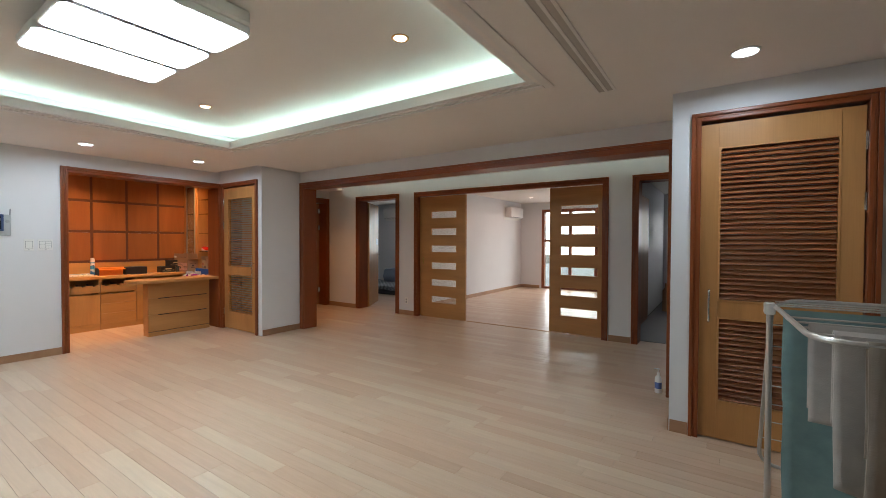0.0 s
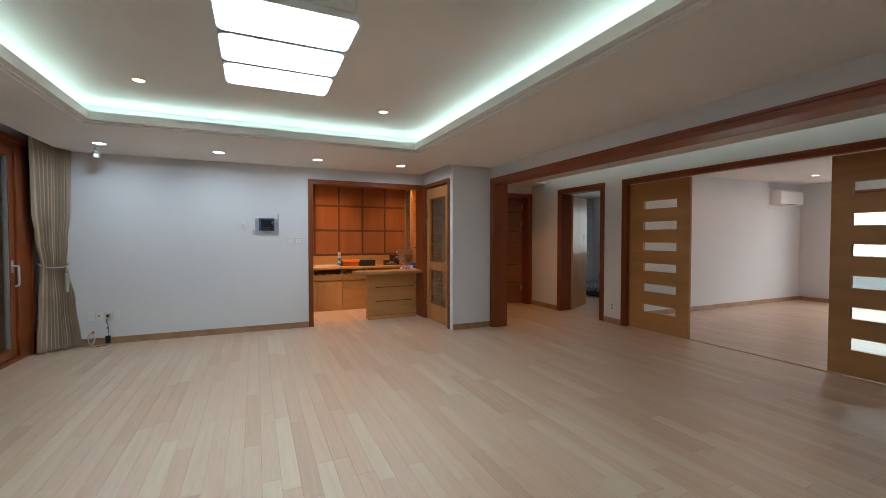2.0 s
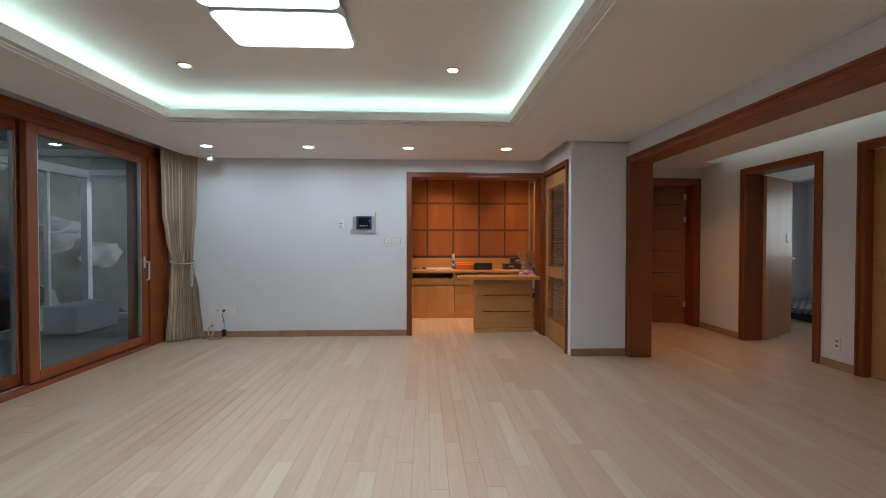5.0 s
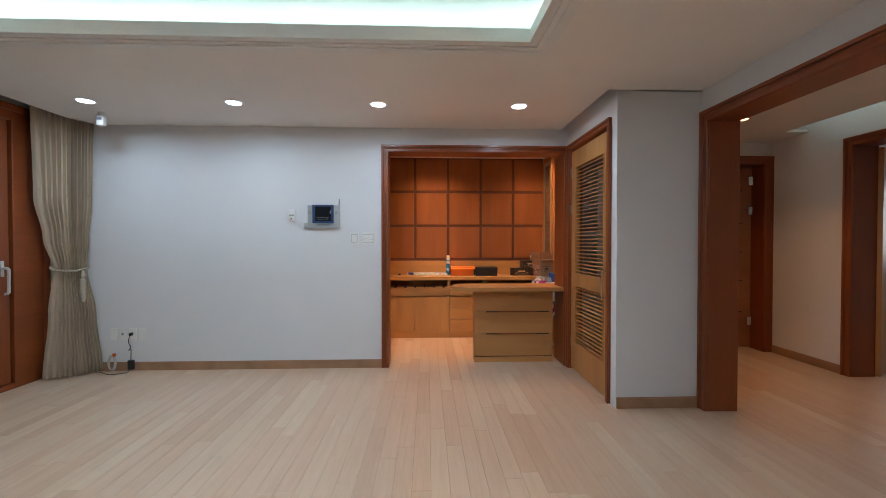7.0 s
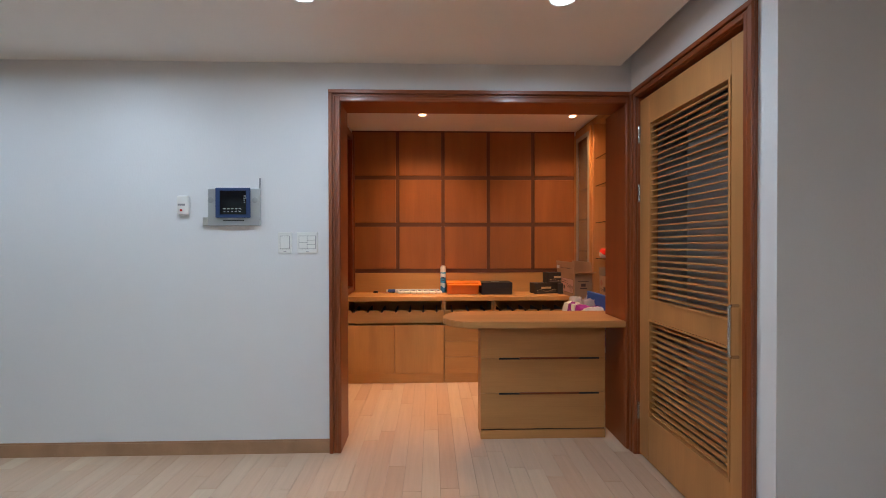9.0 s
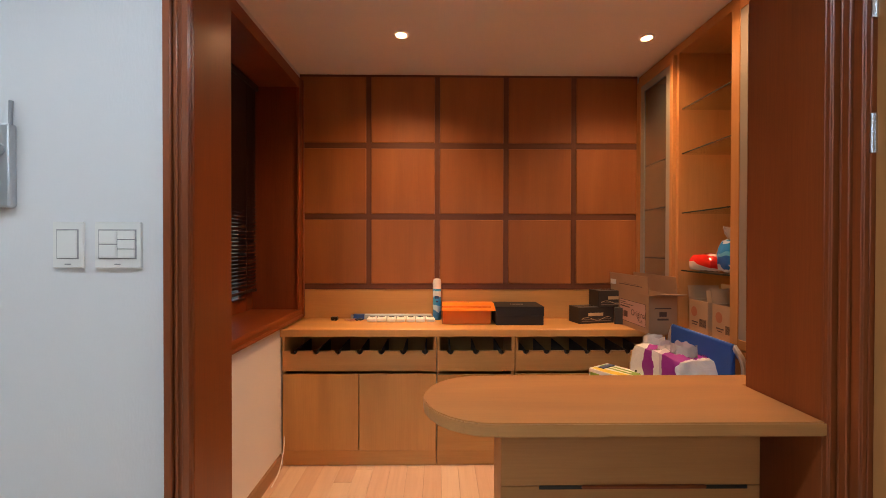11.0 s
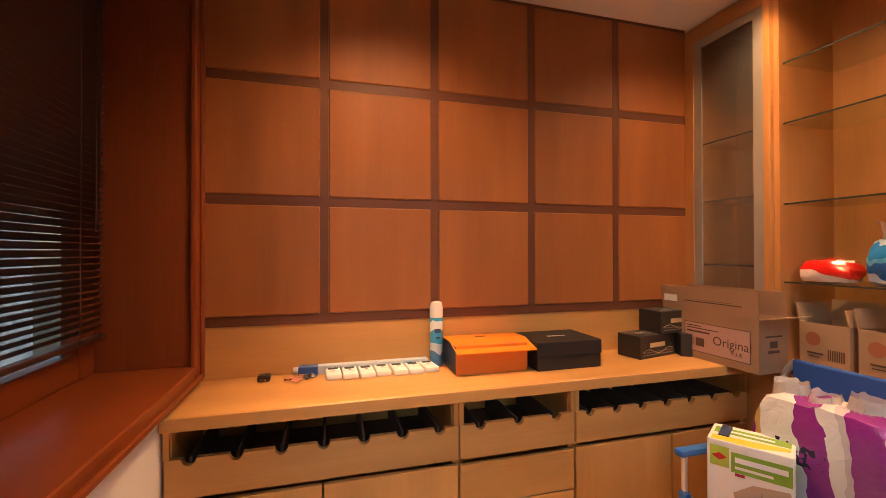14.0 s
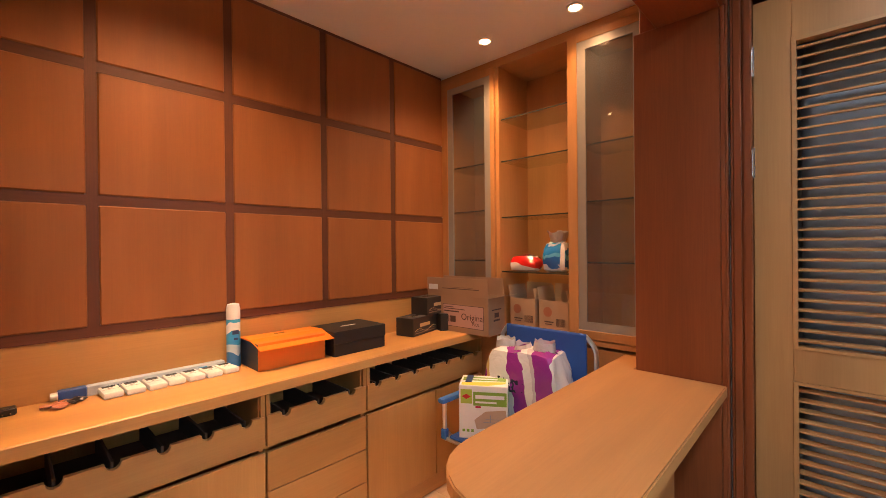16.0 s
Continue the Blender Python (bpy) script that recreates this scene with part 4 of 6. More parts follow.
for _k in range(5):
    part("button", onto(P, (1.387 + 0.022 * _k, 1.400 + 0.022 * _k, 0.034, 0.0355, 1.442, 1.446)), WHITE, _t)
    part("button", onto(P, (1.388 + 0.022 * _k, 1.397 + 0.022 * _k, 0.034, 0.0355, 1.428, 1.431)), WHITE, _t)
for _k in range(4):
    part("button", onto(P, (1.503, 1.511 + 0.006 * (_k > 1), 0.034, 0.0355, 1.480 + 0.012 * _k, 1.484 + 0.012 * _k)), WHITE, _t)
part("card_slot", onto(P, (1.378, 1.500, 0.022, 0.0235, 1.373, 1.379)), BLACK, _t, "dark card slot")
part("aerial", rod(bmesh.new(), P(1.585, 0.012, 1.54), P(1.59, 0.014, 1.625), 0.005, 10), GREYPLASTIC, _t, "stub aerial")
part("bracket", onto(P, (1.258, 1.290, 0, 0.018, 1.345, 1.398), bevel=0.004), ALU, _t, "small metal bracket")
for _u in (1.31, 1.565):
    part("knob", lathe([(0.017, 0), (0.017, 0.004), (0.010, 0.006)], 20), plain("silver_knob", (0.42, 0.44, 0.46), 0.3, 0.5), _t, local=True, smooth=True).matrix_basis = Matrix.Translation((0.022, _u - 1.44, 0.155)) @ Matrix.Rotation(radians(90), 4, "Y")
_t = thing("wall_sensor", P(1.145, 0, 1.41), "small white wall sensor with a red mark", "sensor")
part("case", onto(P, (1.112, 1.178, 0, 0.026, 1.412, 1.522), bevel=0.009, steps=2), WHITE, _t, smooth=True)
part("grille", onto(P, (1.122, 1.163, 0.026, 0.0275, 1.463, 1.474)), GREYPLASTIC, _t)
part("mark", onto(P, (1.134, 1.147, 0.026, 0.0275, 1.430, 1.442)), plain("red_mark", (0.5, 0.03, 0.02), 0.4), _t, "red square mark")


SWITCHSHADE = plain("switch_gap_shade", (0.34, 0.34, 0.35), 0.6)


def switch(u0, u1, z0, z1, cols, label, name="light_switch"):
    t = thing(name, P((u0 + u1) / 2, 0, z0), label, "switch", "wall switches")
    part("plate", onto(P, (u0, u1, 0, 0.009, z0, z1), bevel=0.002), WHITE, t)
    m, w = 0.013, (u1 - u0 - 0.026) / len(cols)
    # flat grey inset stands in for the shade between the rockers
    part("recess", onto(P, (u0 + m - 0.002, u1 - m + 0.002, 0.009, 0.0094, z0 + 0.024, z1 - 0.020)), SWITCHSHADE, t)
    for k, n in enumerate(cols):
        for j in range(n):
            h = (z1 - z0 - 0.048) / n
            zz = z0 + 0.026 + j * h
            part("rocker", onto(P, (u0 + m + k * w + 0.001, u0 + m + (k + 1) * w - 0.001, 0.009, 0.0125, zz + 0.001, zz + h - 0.001), bevel=0.0012), WHITE, t)
    part("mark", onto(P, ((u0 + u1) / 2 - 0.008, (u0 + u1) / 2 + 0.008, 0.009, 0.0096, z0 + 0.009, z0 + 0.012)), GREYPLASTIC, t)


switch(1.690, 1.770, 1.185, 1.308, [1], "white single rocker light switch on the papered wall")
switch(1.800, 1.922, 1.185, 1.308, [2, 3], "white five-rocker light switch on the papered wall")
for _n, _u in enumerate((-0.556, -0.474, -0.386, -0.292)):
    _t = thing("wall_socket", P(_u + 0.035, 0, 0.28), "white wall socket plate above the skirting", "socket", "row of wall sockets")
    part("plate", onto(P, (_u, _u + 0.07, 0, 0.009, 0.285, 0.400), bevel=0.002), WHITE, _t)
    if _n:
        part("insert", onto(P, (_u + 0.018, _u + 0.052, 0.009, 0.012, 0.31, 0.375), bevel=0.001), WHITE, _t)
    if _n in (1, 2):
        part("outlet", onto(P, (_u + 0.025, _u + 0.045, 0.012, 0.0125, 0.335, 0.36)), GREYPLASTIC, _t)
_t = thing("power_adapter", P(-0.36, 0.03, 0.09), "black power adapter hanging by its cord from a socket", "adapter")
part("plug", onto(P, (-0.363, -0.340, 0.012, 0.045, 0.335, 0.362), bevel=0.004), BLACK, _t)
part("brick", onto(P, (-0.375, -0.325, 0.015, 0.05, 0.018, 0.105), bevel=0.005), BLACK, _t)
part("cord", tube(round_path([P(-0.35, 0.04, 0.34), P(-0.365, 0.05, 0.28), P(-0.335, 0.05, 0.23), P(-0.37, 0.045, 0.19), P(-0.34, 0.045, 0.22), P(-0.35, 0.035, 0.10)], 0.03), 0.0035), BLACK, _t, smooth=True)
part("lead", tube(round_path([P(-0.35, 0.035, 0.02), P(-0.34, 0.10, 0.006), P(-0.46, 0.16, 0.006), P(-0.62, 0.06, 0.006)], 0.05), 0.003), BLACK, _t, smooth=True)
_coil = []
for _k in range(70):
    _a = 2 * math.pi * _k / 16
    _coil.append(P(-0.505 + 0.032 * math.cos(_a), 0.045 + 0.0008 * _k * 0.5, 0.075 + 0.066 * math.sin(_a) + 0.0003 * _k))
_t = thing("cable_coil", P(-0.505, 0.05, 0.0), "coiled grey cable with an orange plug against the wall", "cable")
part("cable", tube(_coil, 0.0035, 6), plain("grey_cable", (0.55, 0.55, 0.54), 0.45), _t, smooth=True)
part("plug", onto(P, (-0.50, -0.475, 0.045, 0.07, 0.145, 0.175), bevel=0.004), plain("orange_plug", (0.75, 0.16, 0.03), 0.4), _t, "orange plug")

_t = thing("motion_sensor", (-5.42, -0.33, CEILING), "white motion sensor on a short arm under the ceiling", "sensor")
part("mount", lathe([(0.022, 0), (0.022, -0.012), (0.010, -0.016), (0.010, -0.03)], 16), WHITE, _t, local=True, smooth=True)
part("case", boxes((-5.445, -5.395, -0.362, -0.298, 2.195, 2.285), bevel=0.014, steps=2), WHITE, _t, smooth=True)
part("lens", boxes((-5.396, -5.393, -0.35, -0.31, 2.24, 2.262)), GREYPLASTIC, _t)

# ---- curtain with a rope tie ----
LINEN = plain("linen_curtain", (0.50, 0.405, 0.305), 0.85, vary=0.1, relief=0.25)


def lerp_rows(rows, z):
    for (z0, a0, b0), (z1, a1, b1) in zip(rows, rows[1:]):
        if z0 <= z <= z1:
            t = (z - z0) / (z1 - z0)
            t = t * t * (3 - 2 * t)
            return Vector(a0).lerp(Vector(a1), t), Vector(b0).lerp(Vector(b1), t)
    return Vector(rows[-1][1]), Vector(rows[-1][2])


ROWS_C = [(0.012, (-5.50, -0.915), (-5.755, -0.60)), (0.55, (-5.55, -0.905), (-5.745, -0.645)), (0.98, (-5.59, -0.895), (-5.735, -0.715)), (1.25, (-5.51, -0.905), (-5.745, -0.70)), (1.6, (-5.43, -0.905), (-5.755, -0.675)), (2.47, (-5.41, -0.905), (-5.765, -0.665))]
_bm = bmesh.new()
_nu, _nv, _folds = 200, 60, 13
_grid = []
for _j in range(_nv + 1):
    _z = 0.012 + (2.458) * _j / _nv
    _A, _B = lerp_rows(ROWS_C, _z)
    _d2 = _B - _A
    _n2 = Vector((-_d2.y, _d2.x)).normalized()
    _row = []
    for _k in range(_nu + 1):
        _u = _k / _nu
        _ph = _u ** 1.35 + 0.03 * noise.noise((_u * 5, _z * 0.5, 1.0))
        _amp = (0.009 + 0.012 * _u + 0.010 * min(1.0, abs(_z - 0.98) / 0.9)) * (0.8 + 0.9 * noise.noise((_u * 7, _z * 0.6, 3.0)))
        _off = _amp * math.sin(2 * math.pi * _folds * _ph + 0.5 * noise.noise((_u * 3, _z * 1.4, 0))) + 0.02 * math.sin(math.pi * _u)
        _p2 = _A + _d2 * _u - _n2 * _off
        _row.append(_bm.verts.new((_p2.x, _p2.y, _z + (0.01 * math.sin(_u * 40) if _j == 0 else 0) * 0.5)))
    _grid.append(_row)
for _r0, _r1 in zip(_grid, _grid[1:]):
    for _k in range(_nu):
        _bm.faces.new((_r0[_k], _r0[_k + 1], _r1[_k + 1], _r1[_k]))
_t = thing("curtain", (-5.65, -0.78, 0.0), "beige linen curtain, drawn aside and held by a rope tie", "curtain")
_cu = part("drape", _bm, LINEN, _t, smooth=True)
_so = _cu.modifiers.new("thick", "SOLIDIFY")
_so.thickness = 0.003
part("curtain_rail", boxes((-5.77, 0.7, -0.915, -0.885, 2.475, 2.50)), WHITE, _t)
ROPE = plain("rope", (0.42, 0.38, 0.30), 0.8, relief=0.5, scale=60)
_loop = [(-5.655 - 0.115 * math.cos(a) * 0.63 + 0.052 * math.sin(a) * 0.78, -0.80 + 0.135 * math.cos(a) * 0.78 + 0.052 * math.sin(a) * 0.63, 0.985 - 0.03 * math.sin(a)) for a in [2 * math.pi * k / 30 for k in range(31)]]
_tie = part("rope_tie", tube(_loop, 0.010), ROPE, _t, "twisted rope tie", smooth=True)
_ta = lathe([(0.004, 0.16), (0.009, 0.145), (0.018, 0.12), (0.020, 0.105), (0.012, 0.09), (0.016, 0.085), (0.024, 0.07), (0.024, 0.0), (0.018, -0.10), (0.020, -0.13)], 20)
bmesh.ops.translate(_ta, verts=_ta.verts, vec=(-5.665, -0.695, 0.80))
part("tassel", _ta, ROPE, _tie, smooth=True)


# ---- things on the worktop ----
CT = 0.777
ORANGE = plain("orange_card", (0.85, 0.24, 0.015), 0.45, vary=0.04)
ORANGE_IN = plain("orange_card_side", (0.72, 0.19, 0.02), 0.5)
SKY = plain("sky_blue_label", (0.04, 0.30, 0.60), 0.35)
GOLDPRINT = plain("gold_print", (0.55, 0.42, 0.22), 0.4)
GREENPRINT = plain("green_print", (0.22, 0.40, 0.04), 0.45)
YELLOWPRINT = plain("yellow_print", (0.80, 0.60, 0.05), 0.45)
REDPRINT = plain("red_print", (0.60, 0.02, 0.015), 0.4)
WHITECARD = plain("white_card", (0.80, 0.79, 0.75), 0.5, vary=0.04)
GREYCARD = plain("charcoal_card", (0.028, 0.024, 0.022), 0.5)
KRAFT = plain("kraft_card", (0.42, 0.26, 0.15), 0.7, vary=0.12, relief=0.1)
KRAFT_IN = plain("kraft_card_inside", (0.50, 0.31, 0.17), 0.75, vary=0.1)
PINKPRINT = plain("pink_label", (0.58, 0.36, 0.30), 0.6)
INK = plain("brown_ink", (0.10, 0.055, 0.04), 0.6)


def lettering(name, text, size, m, material, parent):
    """A word in the built-in font, as a thin mesh under its thing."""
    cu = bpy.data.curves.new(name, "FONT")
    cu.body, cu.size, cu.extrude, cu.align_x = text, size, 0.0003, "CENTER"
    tmp = bpy.data.objects.new(name, cu)
    scene.collection.objects.link(tmp)
    me = bpy.data.meshes.new_from_object(tmp.evaluated_get(bpy.context.evaluated_depsgraph_get()))
    bpy.data.objects.remove(tmp)
    me.materials.clear()
    me.materials.append(material)
    ob = new(name, me)
    ob.parent, ob.matrix_basis = parent, m
    return ob


UP_X = Matrix.Rotation(radians(90), 4, "Z") @ Matrix.Rotation(radians(90), 4, "X")
UP_Y = Matrix.Rotation(radians(90), 4, "X")

def print_film(name, layers, rough=0.14, tilt=0.0, stripe=None, height=0.2, strokes=None, columns=None, relief=0.4):
    """Glossy printed film: colours layered upwards with wavy edges, an optional pale upright stripe, dark strokes of print."""
    m, nt, b = nodes_of(name)
    tc, sep = nt.nodes.new("ShaderNodeTexCoord"), nt.nodes.new("ShaderNodeSeparateXYZ")
    nt.links.new(tc.outputs["Object"], sep.inputs[0])

    def calc(op, x, y, z=0.0):
        n = nt.nodes.new("ShaderNodeMath")
        n.operation = op
        for k, v in enumerate((x, y, z)):
            if hasattr(v, "is_output"):
                nt.links.new(v, n.inputs[k])
            else:
                n.inputs[k].default_value = v
        return n.outputs[0]
    wave = noise_node(nt, coords(nt, (1, 1, 1)), 9.0, 1.5, 0.5, 0.8)
    up = calc("MULTIPLY_ADD", sep.outputs[2], 1.0 / height, calc("MULTIPLY_ADD", wave, 0.5, -0.25))
    up = calc("MULTIPLY_ADD", sep.outputs[0], tilt, up)
    r = nt.nodes.new("ShaderNodeValToRGB")
    r.color_ramp.interpolation = "CONSTANT"
    e = r.color_ramp.elements
    while len(e) < len(layers):
        e.new(0.5)
    for el, (p, c) in zip(e, layers):
        el.position, el.color = p, (*c, 1)
    nt.links.new(up, r.inputs[0])
    colour = r.outputs[0]
    if columns:
        across = calc("MULTIPLY_ADD", sep.outputs[0], 1.0 / columns[0], calc("MULTIPLY_ADD", wave, 0.12, 0.44))
        c = nt.nodes.new("ShaderNodeValToRGB")
        c.color_ramp.interpolation = "CONSTANT"
        ce = c.color_ramp.elements
        while len(ce) < len(columns[1]):
            ce.new(0.5)
        for el, (p, tone) in zip(ce, columns[1]):
            el.position, el.color = p, (*tone, 1)
        nt.links.new(calc("MULTIPLY_ADD", sep.outputs[2], columns[2], across), c.inputs[0])
        colour = c.outputs[0]
    if stripe:
        band = calc("COMPARE", sep.outputs[0], stripe[0], stripe[1])
        colour = mix(nt, colour, (0.74, 0.72, 0.70), band)
    if strokes:
        x0, x1, z0, z1 = strokes
        box = calc("MULTIPLY", calc("COMPARE", sep.outputs[0], (x0 + x1) / 2, (x1 - x0) / 2), calc("COMPARE", sep.outputs[2], (z0 + z1) / 2, (z1 - z0) / 2))
        line = calc("GREATER_THAN", noise_node(nt, coords(nt, (1.0, 0.2, 0.7)), 42, 0.0, 0.4, 1.2), 0.60)
        colour = mix(nt, colour, (0.03, 0.025, 0.05), calc("MULTIPLY", box, line))
    nt.links.new(colour, b.inputs["Base Color"])
    b.inputs["Roughness"].default_value = rough
    b.inputs["Coat Weight"].default_value = 0.7
    b.inputs["Coat Roughness"].default_value = 0.08
    bump(nt, b, noise_node(nt, coords(nt, (1, 1, 1)), 15, 3, 0.55, 1.6), relief, 0.010)
    return m


_t = thing("spray_can", (-7.312, 2.705, CT), "blue and white aerosol can with a white cap", "spray can")
part("can", lathe([(0.024, 0), (0.0265, 0.004), (0.0265, 0.19), (0.022, 0.203)], 28), print_film("can_print", [(0.0, (0.03, 0.22, 0.55)), (0.28, (0.55, 0.72, 0.82)), (0.42, (0.04, 0.34, 0.66)), (0.72, (0.72, 0.78, 0.80)), (0.86, (0.05, 0.40, 0.70))], 0.3, height=0.2, relief=0.0), _t, local=True, smooth=True)
part("cap", lathe([(0.0265, 0.196), (0.0265, 0.235), (0.022, 0.256), (0.008, 0.260)], 28), WHITE, _t, "white domed cap", local=True, smooth=True)
part("print", boxes((0.024, 0.0272, -0.013, 0.012, 0.135, 0.152), (0.0255, 0.0272, -0.008, 0.008, 0.112, 0.121), bevel=0.001), NAVY, _t, "dark lettering bars", local=True)

_t = thing("lamp_tube_box", (-7.324, 2.475, CT), "slim blue and white carton for a fluorescent tube", "carton")
part("sleeve", boxes((-0.016, 0.016, -0.23, 0.195, 0.0, 0.032), bevel=0.002), plain("pale_grey_print", (0.50, 0.56, 0.62), 0.45), _t, local=True)
part("blue_end", boxes((-0.0165, 0.0165, -0.30, -0.23, 0.0, 0.0325), bevel=0.002), plain("royal_blue", (0.03, 0.09, 0.30), 0.45), _t, "dark blue end", local=True)
part("cap", rod(bmesh.new(), (0, -0.318, 0.016), (0, -0.30, 0.016), 0.013, 16), ALU, _t, "metal tube cap", local=True)
part("print", boxes((0.016, 0.0168, 0.10, 0.13, 0.008, 0.024), (0.016, 0.0168, 0.14, 0.19, 0.010, 0.016)), SKY, _t, "blue print", local=True)
lettering("lettering", "40W", 0.022, Matrix.Translation((0.0165, -0.16, 0.008)) @ UP_X, NAVY, _t)

_rm = thing("remote_control", (-7.275, 2.30, CT), "small white air-conditioner remote control with a dark display", "remote control", "row of remote controls", turn=3)
part("case", boxes((-0.056, 0.056, -0.0272, 0.0272, 0.0, 0.021), bevel=0.006, steps=2), WHITE, _rm, local=True, smooth=True)
part("display", boxes((-0.042, -0.014, -0.018, 0.018, 0.021, 0.0217)), plain("lcd_grey", (0.09, 0.10, 0.09), 0.25), _rm, "grey display", local=True)
part("button", boxes((-0.004, 0.003, -0.006, 0.006, 0.021, 0.0225), bevel=0.001), GREYPLASTIC, _rm, local=True)
part("flap_line", boxes((0.012, 0.013, -0.022, 0.022, 0.0208, 0.0214)), GREYPLASTIC, _rm, local=True)
for _k in range(1, 7):
    copy_thing(_rm, pose(-7.272 + 0.004 * ((_k * 7) % 3), 2.30 + 0.0603 * _k, CT, 0, 0, (4, 2, 3, 1, 4, 2, 6)[_k]))

_t = thing("small_charger", (-7.285, 2.062, CT), "small black plug-in charger lying on the worktop", "charger")
part("case", boxes((-0.018, 0.018, -0.021, 0.021, 0, 0.022), bevel=0.004), BLACK, _t, local=True)
part("prong", rod(rod(bmesh.new(), (0.018, -0.008, 0.011), (0.034, -0.008, 0.011), 0.002, 8), (0.018, 0.008, 0.011), (0.034, 0.008, 0.011), 0.002, 8), STEEL, _t, local=True)
_rw = random.Random(3)
for _k, (_dx, _dy, _mat) in enumerate(((0, 0.0, "r"), (0.02, 0.05, "k"), (-0.03, 0.035, "o"), (0.015, 0.09, "c"), (-0.02, 0.10, "o"), (0.03, 0.075, "r"))):
    _bm = bmesh.new()
    _n = 5
    _gr = [[_bm.verts.new((0.013 * a + 0.004 * _rw.random(), 0.013 * b, 0.002 + 0.009 * _rw.random())) for b in range(_n)] for a in range(4)]
    for a in range(3):
        for b in range(_n - 1):
            _bm.faces.new((_gr[a][b], _gr[a + 1][b], _gr[a + 1][b + 1], _gr[a][b + 1]))
    _o = single("wrapper", _bm, {"r": plain("pink_wrap", (0.55, 0.22, 0.14), 0.3), "k": BLACK, "o": plain("orange_wrap", (0.65, 0.25, 0.08), 0.3), "c": plain("clear_wrap", (0.55, 0.42, 0.30), 0.15)}[_mat], "crumpled scrap of sweet wrapper", "wrapper", "scraps of wrapper", base=(0.0, 0.0, 0.0))
    _o.matrix_basis = pose(-7.29 + _dx, 2.13 + _dy, CT, 0, 0, 50 * _k)
    _o.modifiers.new("thick", "SOLIDIFY").thickness = 0.001

_t = thing("orange_box", (-7.235, 2.885, CT), "orange card gift box with its lid flap ajar", "box", turn=-1)
part("body", boxes((-0.09, 0.085, -0.145, 0.145, 0, 0.108), bevel=0.0015), ORANGE_IN, _t, local=True)
part("side", boxes((-0.088, 0.083, -0.1465, -0.145, 0.002, 0.106)), plain("dark_blue_card", (0.02, 0.04, 0.08), 0.5), _t, "dark blue side", local=True)
_bm = bmesh.new()
_pr = [(-0.095, 0.112), (0.015, 0.116), (0.122, 0.088), (0.122, 0.085), (0.015, 0.112), (-0.095, 0.1085)]
_f = _bm.faces.new([_bm.verts.new((x, -0.15, z)) for x, z in _pr])
_u = bmesh.ops.extrude_face_region(_bm, geom=[_f])
bmesh.ops.translate(_bm, verts=[v for v in _u["geom"] if isinstance(v, bmesh.types.BMVert)], vec=(0, 0.318, 0))
bmesh.ops.recalc_face_normals(_bm, faces=_bm.faces)
part("lid", _bm, ORANGE, _t, "bright orange lid", local=True)
part("print", boxes((-0.045, -0.035, -0.025, 0.02, 0.1138, 0.1152)), INK, _t, "small dark print", local=True)
_t = thing("black_box", (-7.215, 3.195, CT), "flat black card box with small white print", "box")
part("body", boxes((-0.115, 0.10, -0.140, 0.140, 0, 0.085), bevel=0.0015), BLACKCARD, _t, local=True)
part("lid", boxes((-0.118, 0.103, -0.143, 0.143, 0.055, 0.110), bevel=0.002), BLACKCARD, _t, local=True)
part("print", boxes((-0.012, 0.002, -0.04, 0.04, 0.1098, 0.1106)), WHITECARD, _t, "white print bar", local=True)


def tissue_box(x, y, z, turn, label):
    t = thing("tissue_box", (x, y, z), label, "tissue box", "black tissue boxes", turn=turn)
    part("carton", boxes((-0.058, 0.058, -0.118, 0.118, 0, 0.098), bevel=0.002), GREYCARD, t, local=True)
    part("print", boxes((0.058, 0.0587, -0.055, 0.045, 0.045, 0.064)), GOLDPRINT, t, "pale print bar", local=True)
    part("swirl", tube([(0.0585, -0.10 + 0.02 * k, 0.028 + 0.010 * math.sin(0.9 * k)) for k in range(11)], 0.0012, 6), GOLDPRINT, t, "thin curling line", local=True)
    part("stripe", boxes((0.058, 0.0586, -0.10, 0.10, 0.012, 0.017), (0.058, 0.0586, -0.10, 0.10, 0.024, 0.027)), plain("grey_stripe", (0.16, 0.13, 0.11), 0.5), t, local=True)
    part("slot", boxes((-0.018, 0.018, -0.07, 0.07, 0.098, 0.0986)), plain("slot_film", (0.15, 0.14, 0.13), 0.2), t, local=True)


tissue_box(-7.232, 3.660, CT, 12, "black tissue box with pale print on the worktop")
tissue_box(-7.238, 3.872, CT, 66, "black tissue box standing end-on below another")
tissue_box(-7.245, 3.79, CT + 0.0987, 8, "black tissue box stacked on two others")


